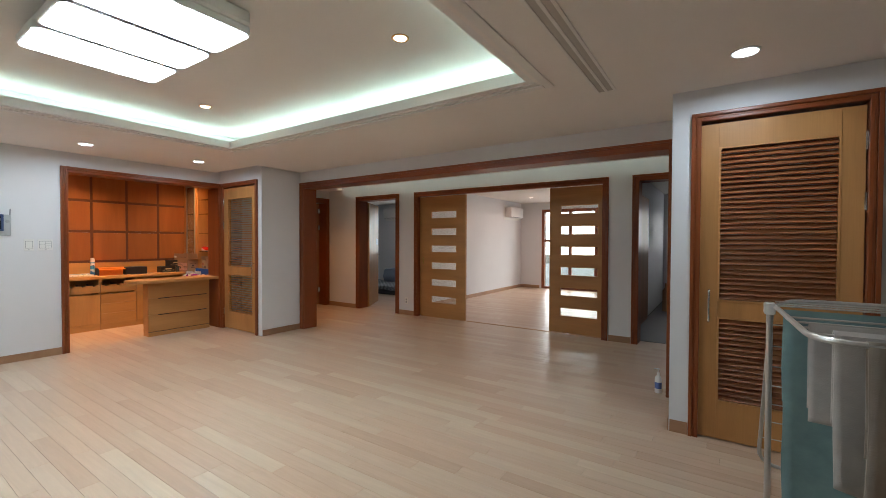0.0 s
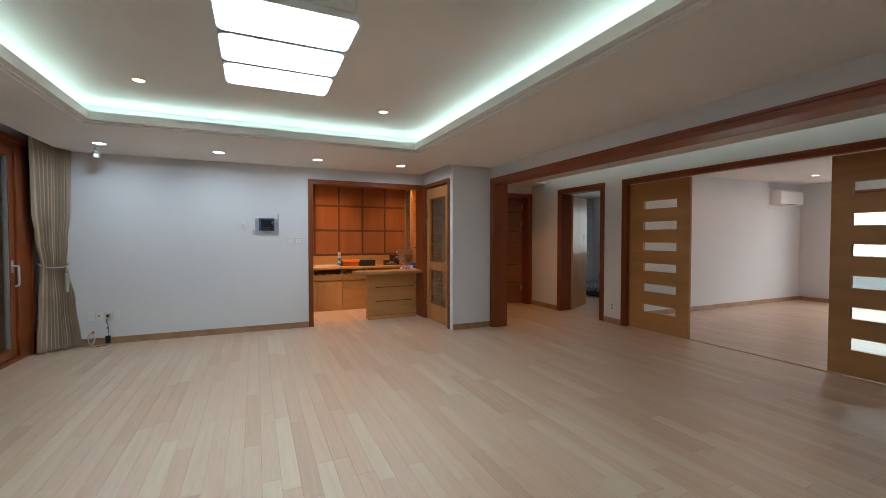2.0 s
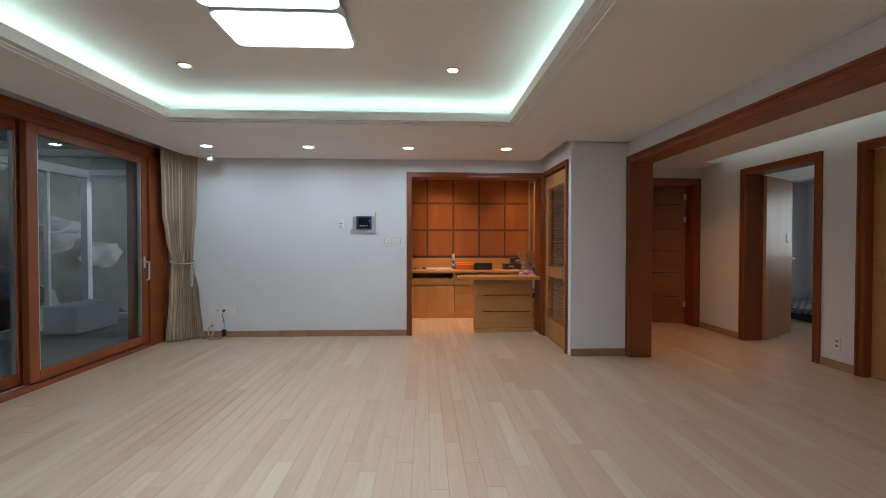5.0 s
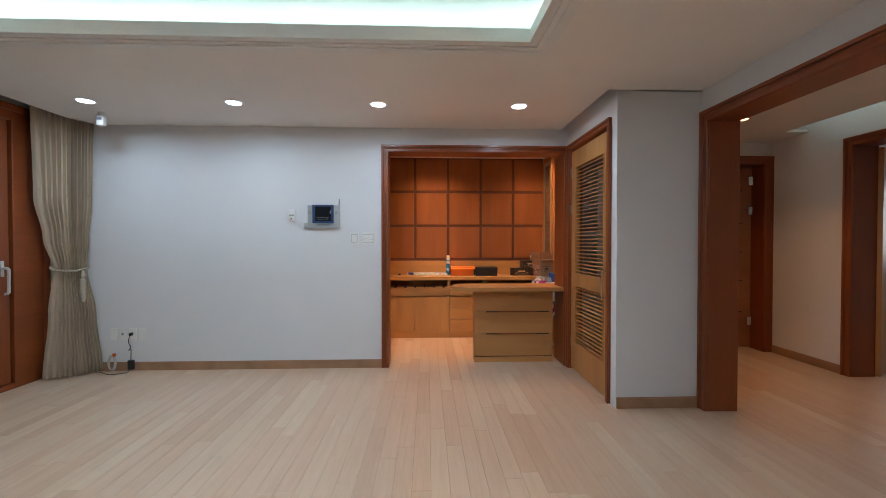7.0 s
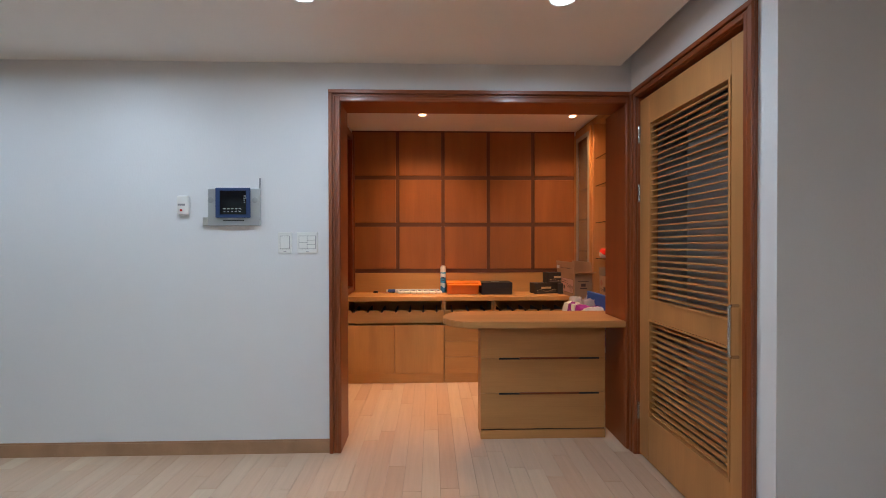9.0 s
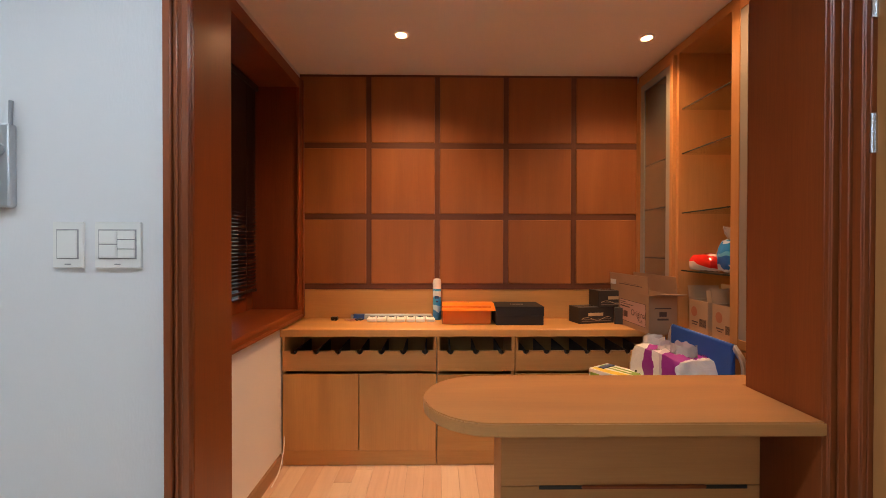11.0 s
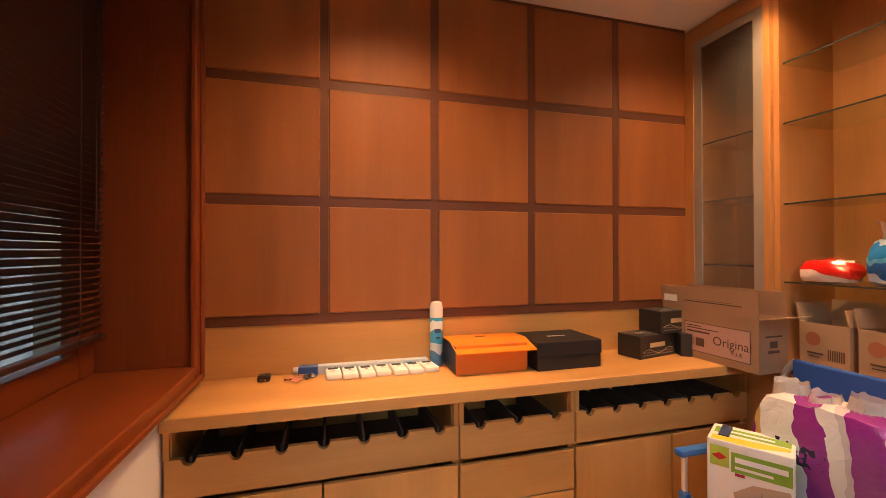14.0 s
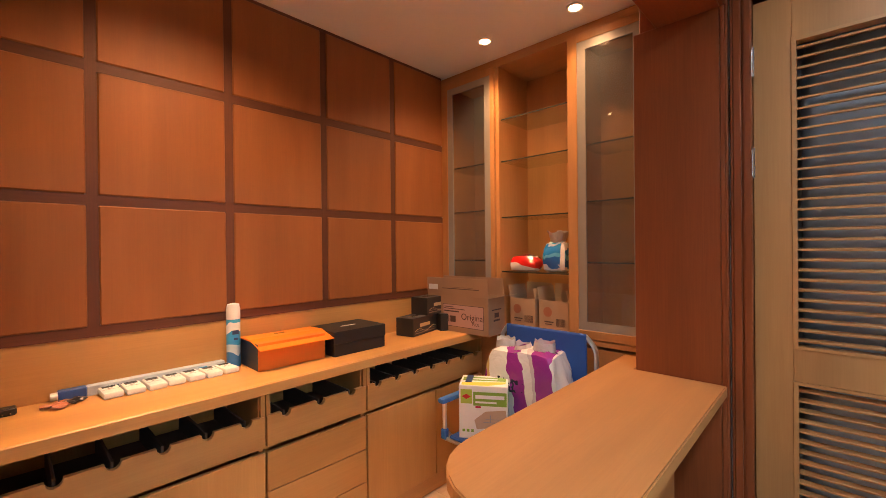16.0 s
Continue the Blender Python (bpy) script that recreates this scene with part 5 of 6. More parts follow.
def carton(base, size, turn, flaps, label, group="", marks=True):
    """An open cardboard box: four walls, a bottom and raised flaps."""
    w, d, h = size
    t = thing("cardboard_box", base, label, "cardboard box", group, turn=turn)
    e = 0.004
    for r in ((-w / 2, w / 2, -d / 2, -d / 2 + e, 0, h), (-w / 2, w / 2, d / 2 - e, d / 2, 0, h), (-w / 2, -w / 2 + e, -d / 2 + e, d / 2 - e, 0, h), (w / 2 - e, w / 2, -d / 2 + e, d / 2 - e, 0, h)):
        part("side", boxes(r), KRAFT, t, local=True)
    part("bottom", boxes((-w / 2 + e, w / 2 - e, -d / 2 + e, d / 2 - e, 0, e)), KRAFT, t, local=True)
    for side, f, lean in flaps:
        bm = boxes((-w / 2, w / 2, -e / 2, e / 2, 0, f)) if side in "sn" else boxes((-e / 2, e / 2, -d / 2, d / 2, 0, f))
        ax, s = ("X", -1 if side == "n" else 1) if side in "sn" else ("Y", 1 if side == "e" else -1)
        bmesh.ops.rotate(bm, verts=bm.verts, cent=(0, 0, 0), matrix=Matrix.Rotation(radians(s * lean), 3, ax))
        bmesh.ops.translate(bm, verts=bm.verts, vec={"s": (0, -d / 2, h), "n": (0, d / 2, h), "e": (w / 2, 0, h), "w": (-w / 2, 0, h)}[side])
        part("flap", bm, KRAFT_IN if side == "e" else KRAFT, t, local=True)
    return t


_t = carton((-7.075, 3.894, CT), (0.44, 0.155, 0.205), 2, [("s", 0.10, 4), ("n", 0.10, -6), ("e", 0.085, 78)], "open brown cardboard box with a pink label and raised flaps")
part("label", boxes((-0.10, 0.19, -0.0786, -0.0776, 0.03, 0.155)), PINKPRINT, _t, "pink printed label", local=True)
lettering("lettering", "Original", 0.05, Matrix.Translation((0.115, -0.079, 0.075)) @ UP_Y, INK, _t)
lettering("lettering", "PLUS", 0.022, Matrix.Translation((0.135, -0.079, 0.048)) @ UP_Y, INK, _t)
part("badge", boxes((-0.045, -0.005, -0.0792, -0.0786, 0.055, 0.09), bevel=0.0), INK, _t, "dark round badge", local=True)
part("barcode", boxes(*[(-0.09 + 0.005 * k, -0.0875 + 0.005 * k, -0.0792, -0.0786, 0.055, 0.09) for k in range(8)]), INK, _t, "barcode", local=True)
part("crest", boxes((0.2202, 0.2208, -0.03, 0.03, 0.075, 0.085), (0.2202, 0.2208, -0.02, 0.02, 0.095, 0.12), (0.2202, 0.2208, -0.045, 0.045, 0.135, 0.141)), INK, _t, "small printed crest", local=True)
part("label_frame", boxes((-0.10, 0.19, -0.0793, -0.0786, 0.03, 0.0325), (-0.10, 0.19, -0.0793, -0.0786, 0.1525, 0.155), (-0.10, -0.0975, -0.0793, -0.0786, 0.0325, 0.1525), (0.1875, 0.19, -0.0793, -0.0786, 0.0325, 0.1525)), INK, _t, "thin dark line round the label", local=True)
part("small_print", boxes((-0.09, 0.02, -0.0792, -0.0786, 0.112, 0.119), (-0.09, 0.06, -0.0792, -0.0786, 0.128, 0.132), (-0.09, -0.02, -0.0792, -0.0786, 0.138, 0.142)), INK, _t, "rows of small print", local=True)
part("flap_print", boxes((-0.10, 0.16, -0.0835, -0.0815, 0.243, 0.247), (-0.04, 0.12, -0.0835, -0.0815, 0.252, 0.2535)), INK, _t, "printed line on the flap", local=True)
part("flap_mark", boxes((-0.20, -0.13, -0.090, -0.0885, 0.235, 0.265)), WHITECARD, _t, "pale sticker", local=True)

for _x, _w2 in ((-6.775, 0.165), (-6.585, 0.175)):
    _t = carton((_x, 4.12, 0.803), (_w2, 0.16, 0.165), -3, [("w", 0.07, 12), ("n", 0.08, 5), ("e", 0.06, -14)], "small open cardboard box in the display cabinet", "small cartons in the cabinet")
    part("crest", rod(bmesh.new(), (-0.035, -0.0806, 0.105), (-0.035, -0.0800, 0.105), 0.026, 20), plain("rust_print", (0.38, 0.13, 0.06), 0.6), _t, "rust-red round print", local=True)
    part("barcode", boxes(*[(0.015 + 0.007 * k, 0.0185 + 0.007 * k, -0.0812, -0.0802, 0.035, 0.075) for k in range(8)]), INK, _t, "barcode", local=True)
    part("print", boxes((-0.055, 0.0, -0.0812, -0.0802, 0.05, 0.056), (-0.05, -0.01, -0.0812, -0.0802, 0.038, 0.042)), INK, _t, "printed marks", local=True)


def pouch(name, base, size, turn, material, label, category, lumps=3.0, seed=0, pinch=0.4, round_off=0.5, rolls=0):
    """A soft plastic pack: a rounded block, lumpy, gathered towards its top."""
    bm = bmesh.new()
    bmesh.ops.create_cube(bm, size=1.0)
    bmesh.ops.subdivide_edges(bm, edges=bm.edges, cuts=11, use_grid_fill=True)
    w, d, h = size
    for v in bm.verts:
        c = v.co.copy()
        r = Vector((c.x, c.y, c.z)).length
        ball = c.normalized() * 0.5
        q = c.lerp(ball * 1.15, round_off)
        n1 = noise.noise(q * lumps + Vector((seed, 0, 0)))
        n2 = noise.noise(q * lumps * 3.1 + Vector((0, seed, 0)))
        q += c.normalized() * (0.06 * n1 + 0.035 * n2)
        if rolls:
            q *= 1 + 0.05 * abs(math.sin(math.pi * rolls * (c.x + 0.5))) * (1 - 0.4 * abs(c.z))
        up = max(0.0, q.z) * 2
        k = 1 - pinch * up * up
        v.co = (q.x * w * k, q.y * d * k, max(0.0, (q.z + 0.5)) * h)
    t = thing(name, base, label, category, turn=turn)
    part("pack", bm, material, t, local=True, smooth=True)
    return t


def gathered(parent, at, low, high, tall, material, label="crumpled clear film top"):
    """The crumpled, gathered film end of a plastic pack."""
    bm = bmesh.new()
    bmesh.ops.create_cone(bm, segments=20, radius1=low, radius2=high, depth=tall, cap_ends=False, matrix=Matrix.Translation((at[0], at[1], at[2] + tall / 2)))
    bmesh.ops.subdivide_edges(bm, edges=bm.edges, cuts=3)
    for v in bm.verts:
        c = Vector((v.co.x, v.co.y, v.co.z))
        v.co += Vector((noise.noise(c * 38), noise.noise(c * 41 + Vector((3, 0, 0))), noise.noise(c * 39 + Vector((0, 5, 0))))) * (0.3 * high)
    part("gathered_top", bm, material, parent, label, local=True, smooth=True)


_red = print_film("red_film", [(0.0, (0.70, 0.58, 0.52)), (0.36, (0.62, 0.015, 0.01)), (0.97, (0.70, 0.55, 0.50))], height=0.10, tilt=1.6)
_blue = print_film("blue_film", [(0.0, (0.55, 0.66, 0.74)), (0.13, (0.015, 0.13, 0.42)), (0.36, (0.10, 0.42, 0.66)), (0.46, (0.02, 0.20, 0.50)), (0.72, (0.42, 0.56, 0.66)), (0.82, (0.03, 0.26, 0.54))], height=0.20, stripe=(0.05, 0.012))
_clear = print_film("clear_film", [(0.0, (0.50, 0.44, 0.38)), (0.5, (0.68, 0.62, 0.56))], 0.08, height=0.1)
pouch("snack_pack", (-6.785, 4.10, 1.1185), (0.165, 0.12, 0.088), 5, _red, "crumpled red and white plastic pack on a glass shelf", "plastic pack", 3, 4, 0.25)
_t = pouch("refill_pack", (-6.590, 4.10, 1.1185), (0.145, 0.11, 0.165), 0, _blue, "clear and blue plastic refill pack gathered at the top", "plastic pack", 3, 9, 0.3)
gathered(_t, (0, 0, 0.140), 0.030, 0.055, 0.075, _clear)

# ---- folding chair with packs on it, between worktop and desk ----
BLUE = plain("blue_canvas", (0.02, 0.09, 0.36), 0.6, relief=0.2)
BLUEP = plain("blue_plastic", (0.03, 0.15, 0.50), 0.35)
_t = thing("folding_chair", (-6.58, 3.68, 0.0), "blue canvas folding chair with a pale metal tube frame", "chair")
TUBE = plain("pale_metal_tube", (0.72, 0.72, 0.70), 0.3, 0.8)
part("seat", boxes((-6.81, -6.35, 3.46, 3.90, 0.375, 0.39), bevel=0.006), BLUE, _t)
_bk = boxes((-6.80, -6.355, 3.905, 3.925, 0.60, 0.845), bevel=0.008, steps=2)
for _v in _bk.verts:
    _v.co.y += 0.03 * math.cos((_v.co.x + 6.58) / 0.22 * 1.4)
part("backrest", _bk, BLUE, _t)
for _x in (-6.845, -6.315):
    part("back_tube", tube(round_path([(_x, 3.52, 0.013), (_x, 3.93, 0.55), (_x, 3.935, 0.78), (_x + (0.05 if _x < -6.6 else -0.05), 3.925, 0.835)], 0.06), 0.012), TUBE, _t, smooth=True)
    part("leg", tube([(_x, 3.90, 0.013), (_x, 3.47, 0.40), (_x, 3.47, 0.53)], 0.011), TUBE, _t, smooth=True)
    part("armrest", boxes((_x - 0.02, _x + 0.02, 3.44, 3.93, 0.53, 0.556), bevel=0.011, steps=2), BLUEP, _t, "blue plastic armrest", smooth=True)
    part("joint", boxes((_x - 0.016, _x + 0.016, 3.455, 3.485, 0.36, 0.41), bevel=0.006), BLUEP, _t)
for _y, _z in ((3.52, 0.013), (3.90, 0.013), (3.47, 0.365), (3.91, 0.60)):
    part("cross_tube", rod(bmesh.new(), (-6.845, _y, _z), (-6.315, _y, _z), 0.010, 12), TUBE, _t, smooth=True)

_t = thing("cleaning_cloth_box", (-6.70, 3.585, 0.391), "white and green carton of household goods on the chair seat", "carton", turn=33)
part("carton", boxes((-0.110, 0.110, -0.060, 0.090, 0, 0.240), bevel=0.002), WHITECARD, _t, local=True)
part("green_panel", boxes((-0.045, 0.105, -0.0608, -0.060, 0.150, 0.212), (-0.10, 0.10, 0.012, 0.062, 0.240, 0.2407)), GREENPRINT, _t, "green printed panel", local=True)
part("yellow_flash", slab_outline([(-0.10, -0.055), (0.02, -0.055), (0.10, -0.02), (0.10, 0.005), (-0.02, -0.012), (-0.10, -0.018)], 0.240, 0.2407), YELLOWPRINT, _t, "yellow printed flash", local=True)
part("green_badge", boxes((-0.102, -0.050, -0.0612, -0.060, 0.158, 0.222), bevel=0.0003), plain("lime_print", (0.42, 0.55, 0.06), 0.45), _t, "lime badge", local=True)
part("red_patch", slab_outline([(-0.097, 0.0), (-0.076, -0.012), (-0.055, 0.0), (-0.076, 0.012)], 0, 0.0006), REDPRINT, _t, "red badge", local=True).matrix_basis = Matrix.Translation((0, -0.0613, 0.190)) @ Matrix.Rotation(radians(90), 4, "X")
part("red_patch", boxes((-0.035, -0.010, -0.0614, -0.0606, 0.140, 0.149)), plain("crimson_print", (0.45, 0.02, 0.08), 0.4), _t, local=True)
part("picture", slab_outline([(-0.03, 0.045), (0.085, 0.055), (0.105, 0.095), (0.10, 0.135), (0.01, 0.125), (-0.04, 0.085)], 0, 0.0006), plain("tan_picture", (0.52, 0.38, 0.26), 0.5), _t, "printed picture of a cloth", local=True).matrix_basis = Matrix.Translation((0, -0.0600, 0.0)) @ Matrix.Rotation(radians(90), 4, "X")
part("drawing", boxes((0.0, 0.055, -0.0612, -0.0604, 0.075, 0.078), (0.01, 0.07, -0.0612, -0.0604, 0.090, 0.092), (0.03, 0.034, -0.0612, -0.0604, 0.078, 0.11)), GREYPLASTIC, _t, "dark line drawing", local=True)
part("bullet", boxes(*[(-0.095 + 0.020 * k, -0.083 + 0.020 * k, -0.0608, -0.060, 0.030, 0.042) for k in range(3)]), GREENPRINT, _t, "row of small green marks", local=True)
part("print", boxes((-0.035, 0.095, -0.0613, -0.0606, 0.182, 0.198), (-0.035, 0.060, -0.0613, -0.0606, 0.162, 0.170), (-0.06, 0.06, 0.028, 0.042, 0.2405, 0.2412)), WHITE, _t, "white print bars", local=True)
part("side_print", boxes((0.110, 0.1107, -0.03, 0.06, 0.15, 0.19)), GREENPRINT, _t, local=True)
part("side_text", boxes(*[(0.110, 0.1106, -0.035, 0.065, 0.05 + 0.016 * k, 0.056 + 0.016 * k) for k in range(5)]), GREYPLASTIC, _t, "rows of small print", local=True)
part("strap", boxes((-0.085, -0.055, -0.02, 0.075, 0.2407, 0.2445), bevel=0.001), NAVY, _t, "dark carrying strap", local=True)

WHITEFILM, PURPLE, GILT = (0.72, 0.70, 0.68), (0.27, 0.03, 0.25), (0.62, 0.40, 0.14)
_film = print_film("tissue_pack_film", [(0.0, WHITEFILM), (1.0, PURPLE)], height=0.42, strokes=(-0.13, 0.03, 0.185, 0.25),
                   columns=(0.46, [(0.0, PURPLE), (0.23, GILT), (0.28, WHITEFILM), (0.50, PURPLE), (0.66, WHITEFILM), (0.74, (0.55, 0.50, 0.52)), (0.78, PURPLE), (0.97, WHITEFILM)], 0.45))
_t = pouch("tissue_roll_pack", (-6.60, 3.80, 0.392), (0.40, 0.22, 0.37), 8, _film, "purple and white plastic pack of tissue rolls on the chair", "tissue pack", 3.0, 2, 0.18, 0.34, 3)
for _gx, _gr, _gh in ((-0.115, 0.052, 0.075), (-0.02, 0.045, 0.060), (0.085, 0.055, 0.080)):
    gathered(_t, (_gx, 0.0, 0.335), _gr, _gr * 0.85, _gh, _clear)
for _x, _y, _h, _sd in ((-6.455, 3.565, 0.165, 1), (-6.385, 3.60, 0.14, 5)):
    pouch("wipes_pack", (_x, _y, 0.392), (0.135, 0.095, _h), 30, print_film("wipes_film", [(0.0, (0.75, 0.74, 0.70)), (0.5, (0.35, 0.45, 0.10)), (0.68, (0.75, 0.74, 0.70))], height=0.12), "small white and green soft pack on the chair", "plastic pack", 3, _sd, 0.3)
_t = thing("loose_cable", (-6.95, 1.86, 0.0), "thin pale cable hanging by the wall under the window", "cable")
part("cable", tube(round_path([(-7.02, 1.845, 0.30), (-7.01, 1.85, 0.12), (-6.93, 1.855, 0.02), (-6.80, 1.86, 0.006)], 0.06), 0.003), WHITE, _t, smooth=True)


# ---- drying rack by the closet door ----
_t = thing("drying_rack", (1.2, 3.25, 0.0), "folding metal drying rack hung with towels", "drying rack")
TUBE2 = plain("rack_tube", (0.60, 0.585, 0.56), 0.34, 0.55, vary=0.03, scale=3)
_X0, _X1, _ZT = 0.63, 1.75, 0.995
for _x in (_X0, _X1):
    part("leg", rod(bmesh.new(), (_x, 2.96, 0.012), (_x + 0.0, 2.99, _ZT), 0.013, 14), TUBE2, _t, smooth=True)
    part("joint", boxes((_x - 0.022, _x + 0.022, 2.965, 3.015, _ZT - 0.035, _ZT + 0.022), bevel=0.008, steps=2), WHITE, _t, "white plastic joint", smooth=True)
part("rear_leg", tube(round_path([(_X0 + 0.01, 3.02, _ZT - 0.02), (_X0 + 0.0, 3.52, 0.013), (_X1, 3.52, 0.013), (_X1 - 0.01, 3.02, _ZT - 0.02)], 0.12), 0.010), TUBE2, _t, smooth=True)
part("front_frame", tube(round_path([(_X0 + 0.02, 2.98, _ZT + 0.005), (_X0 + 0.05, 2.22, _ZT + 0.0), (_X1 - 0.05, 2.22, _ZT), (_X1 - 0.02, 2.98, _ZT + 0.005)], 0.12), 0.010), TUBE2, _t, smooth=True)
part("rear_frame", tube(round_path([(_X0 + 0.02, 2.99, _ZT + 0.005), (_X0 + 0.12, 3.34, _ZT), (_X1 - 0.12, 3.34, _ZT), (_X1 - 0.02, 2.99, _ZT + 0.005)], 0.12), 0.010), TUBE2, _t, smooth=True)
for _y in (2.34, 2.46, 2.58, 2.70, 2.82, 3.06, 3.14, 3.22):
    part("rail", rod(bmesh.new(), (_X0 + 0.04, _y, _ZT), (_X1 - 0.04, _y, _ZT), 0.004, 8), TUBE2, _t)
for _k in range(7):
    part("side_rung", rod(bmesh.new(), (_X0 + 0.006, 3.06 + 0.058 * _k, 0.90 - 0.115 * _k), (_X0 + 0.30, 3.06 + 0.058 * _k, 0.90 - 0.115 * _k), 0.003, 8), TUBE2, _t)


def towel(x0, x1, y, front, back, material, label, seed, skew=0.0):
    """A towel folded over a rail: its two hanging sides and the fold."""
    bm = bmesh.new()
    n, total = 40, front + back + 0.03
    grid = []
    for j in range(n + 1):
        s = total * j / n
        row = []
        for k in range(21):
            u = k / 20
            if s < front:
                py, pz = -0.012, _ZT + 0.006 - (front - s)
            elif s < front + 0.03:
                a = math.pi * (s - front) / 0.03
                py, pz = -0.012 * math.cos(a), _ZT + 0.006 + 0.010 * math.sin(a)
            else:
                py, pz = 0.012, _ZT + 0.006 - (s - front - 0.03)
            drop = max(0.0, _ZT - pz)
            w = 0.028 * drop * math.sin(u * 9 + seed) + 0.03 * drop * noise.noise((u * 3, drop * 2, seed))
            row.append(bm.verts.new((x0 + (x1 - x0) * u + 0.02 * drop * noise.noise((u, drop * 3, seed + 5)), y + py + (w if py < 0 else w * 0.6 + 0.01), pz - skew * u * drop / max(front, 0.1))))
        grid.append(row)
    for a, b in zip(grid, grid[1:]):
        for k in range(20):
            bm.faces.new((a[k], a[k + 1], b[k + 1], b[k]))
    ob = single("towel", bm, material, label, "towel", "towels on the rack", smooth=True)
    ob.modifiers.new("thick", "SOLIDIFY").thickness = 0.006
    return ob


TERRY = [plain(n, c, 0.95, vary=0.14, relief=0.6, scale=40) for n, c in (("teal_terry", (0.21, 0.34, 0.35)), ("white_terry", (0.55, 0.53, 0.51)), ("taupe_terry", (0.33, 0.285, 0.24)))]
towel(0.665, 1.45, 2.82, 0.86, 0.40, TERRY[0], "teal ribbed bath towel hung over the drying rack", 1)
towel(0.70, 1.08, 2.46, 0.34, 0.30, TERRY[1], "short white terry towel hung over the drying rack", 2)
towel(0.745, 1.16, 2.34, 0.50, 0.30, TERRY[1], "long white terry towel hung over the drying rack", 4, 0.10)
towel(0.80, 1.30, 2.222, 0.50, 0.35, TERRY[2], "taupe towel hung over the drying rack", 6, 0.1)

# pump bottle by the jamb
_t = thing("pump_bottle", (0.0, 4.50, 0.0), "white pump bottle with a blue label on the floor", "bottle")
part("bottle", lathe([(0.032, 0), (0.036, 0.006), (0.036, 0.15), (0.028, 0.18), (0.014, 0.195), (0.014, 0.21)], 24), WHITE, _t, local=True, smooth=True)
part("label", lathe([(0.0362, 0.05), (0.0366, 0.052), (0.0366, 0.12), (0.0362, 0.122)], 24), plain("blue_label", (0.10, 0.16, 0.42), 0.4), _t, "blue label", local=True, smooth=True)
_pp = lathe([(0.016, 0.205), (0.016, 0.225), (0.006, 0.228), (0.006, 0.262), (0.012, 0.264), (0.012, 0.276)], 16)
cuboid(_pp, -0.045, 0.0, -0.006, 0.006, 0.264, 0.275, 0.002)
part("pump", _pp, WHITE, _t, "white pump head", local=True)

_t.scale = (0.76, 0.76, 0.76)

# hall socket by the bedroom door
_t = thing("wall_socket", (-4.18, NORTH, 0.2), "white double socket low on the hall wall", "socket")
part("plate", boxes((-4.215, -4.145, NORTH - 0.008, NORTH, 0.19, 0.31), bevel=0.002), WHITE, _t)
part("outlet", boxes((-4.195, -4.165, NORTH - 0.0095, NORTH - 0.008, 0.26, 0.285), (-4.195, -4.165, NORTH - 0.0095, NORTH - 0.008, 0.215, 0.24)), GREYPLASTIC, _t)

# ---- further room: air conditioner, windows ----
def wall_aircon(x, y, z, turn, label):
    t = thing("air_conditioner", (x, y, z), label, "air conditioner", "wall air conditioners", turn=turn)
    part("case", boxes((0, 0.2, -0.40, 0.40, 0, 0.28), bevel=0.03, steps=3), WHITE, t, local=True, smooth=True)
    # a dark solid block paints the shade inside the outlet
    part("outlet", boxes((0.12, 0.195, -0.36, 0.36, 0.004, 0.05), bevel=0.004), plain("vent_shadow", (0.12, 0.12, 0.12), 0.5), t, "block coloured as the shade in the air outlet", local=True)
    part("louvre_blade", boxes((0.15, 0.206, -0.355, 0.355, 0.035, 0.043)), WHITE, t, local=True)
    part("backplate", boxes((-0.0, 0.012, -0.46, 0.46, -0.06, 0.33), bevel=0.003), WHITE, t, local=True)


wall_aircon(-4.36, 11.0, 1.95, 0, "white wall air conditioner high on the papered wall")
wall_aircon(-7.2, 9.599, 1.95, -90, "white wall air conditioner in the bedroom")
_w = thing("window_3", (-2.3, 11.72, 0), "tall timber-framed glass doors full of daylight", "window", kind="structure")
part("window_frame", boxes((-3.74, -3.66, 11.70, 11.82, 0, 2.2), (-0.93, -0.85, 11.70, 11.82, 0, 2.2), (-3.66, -0.93, 11.70, 11.82, 2.12, 2.2), (-3.66, -0.93, 11.70, 11.82, 0, 0.06)), wood("cherry", "z"), _w)
for _x in (-2.95, -2.27, -1.60):
    part("mullion", boxes((_x - 0.04, _x + 0.04, 11.72, 11.80, 0.06, 2.12)), wood("cherry", "z"), _w)
part("transom", boxes((-3.66, -0.93, 11.73, 11.79, 1.30, 1.37)), wood("cherry", "x"), _w)
part("pane", boxes((-3.66, -0.93, 11.755, 11.762, 0.06, 2.12)), GLASS, _w).visible_shadow = False
# bedroom window out of view, added as a light source
_w = thing("window_4", (-6.45, 9.7, 0.95), "unseen white bedroom window, added to let light in", "window", kind="structure")
part("window_frame", boxes((-7.3, -7.24, 9.62, 9.72, 0.95, 2.1), (-5.66, -5.6, 9.62, 9.72, 0.95, 2.1), (-7.24, -5.66, 9.62, 9.72, 2.04, 2.1), (-7.24, -5.66, 9.62, 9.72, 0.95, 1.01), (-6.48, -6.42, 9.64, 9.70, 1.01, 2.04)), WHITE, _w)
part("pane", boxes((-7.24, -5.66, 9.665, 9.671, 1.01, 2.04)), GLASS, _w).visible_shadow = False

# floor bed
_t = thing("floor_bed", (-6.85, 8.75, 0.0), "low floor bed with a checked quilt and a blue pillow", "bed")
part("mattress", boxes((-7.75, -5.98, 8.12, 9.35, 0.0, 0.17), bevel=0.03, steps=2), plain("dark_mattress", (0.05, 0.05, 0.055), 0.8), _t, "dark mattress", smooth=True)


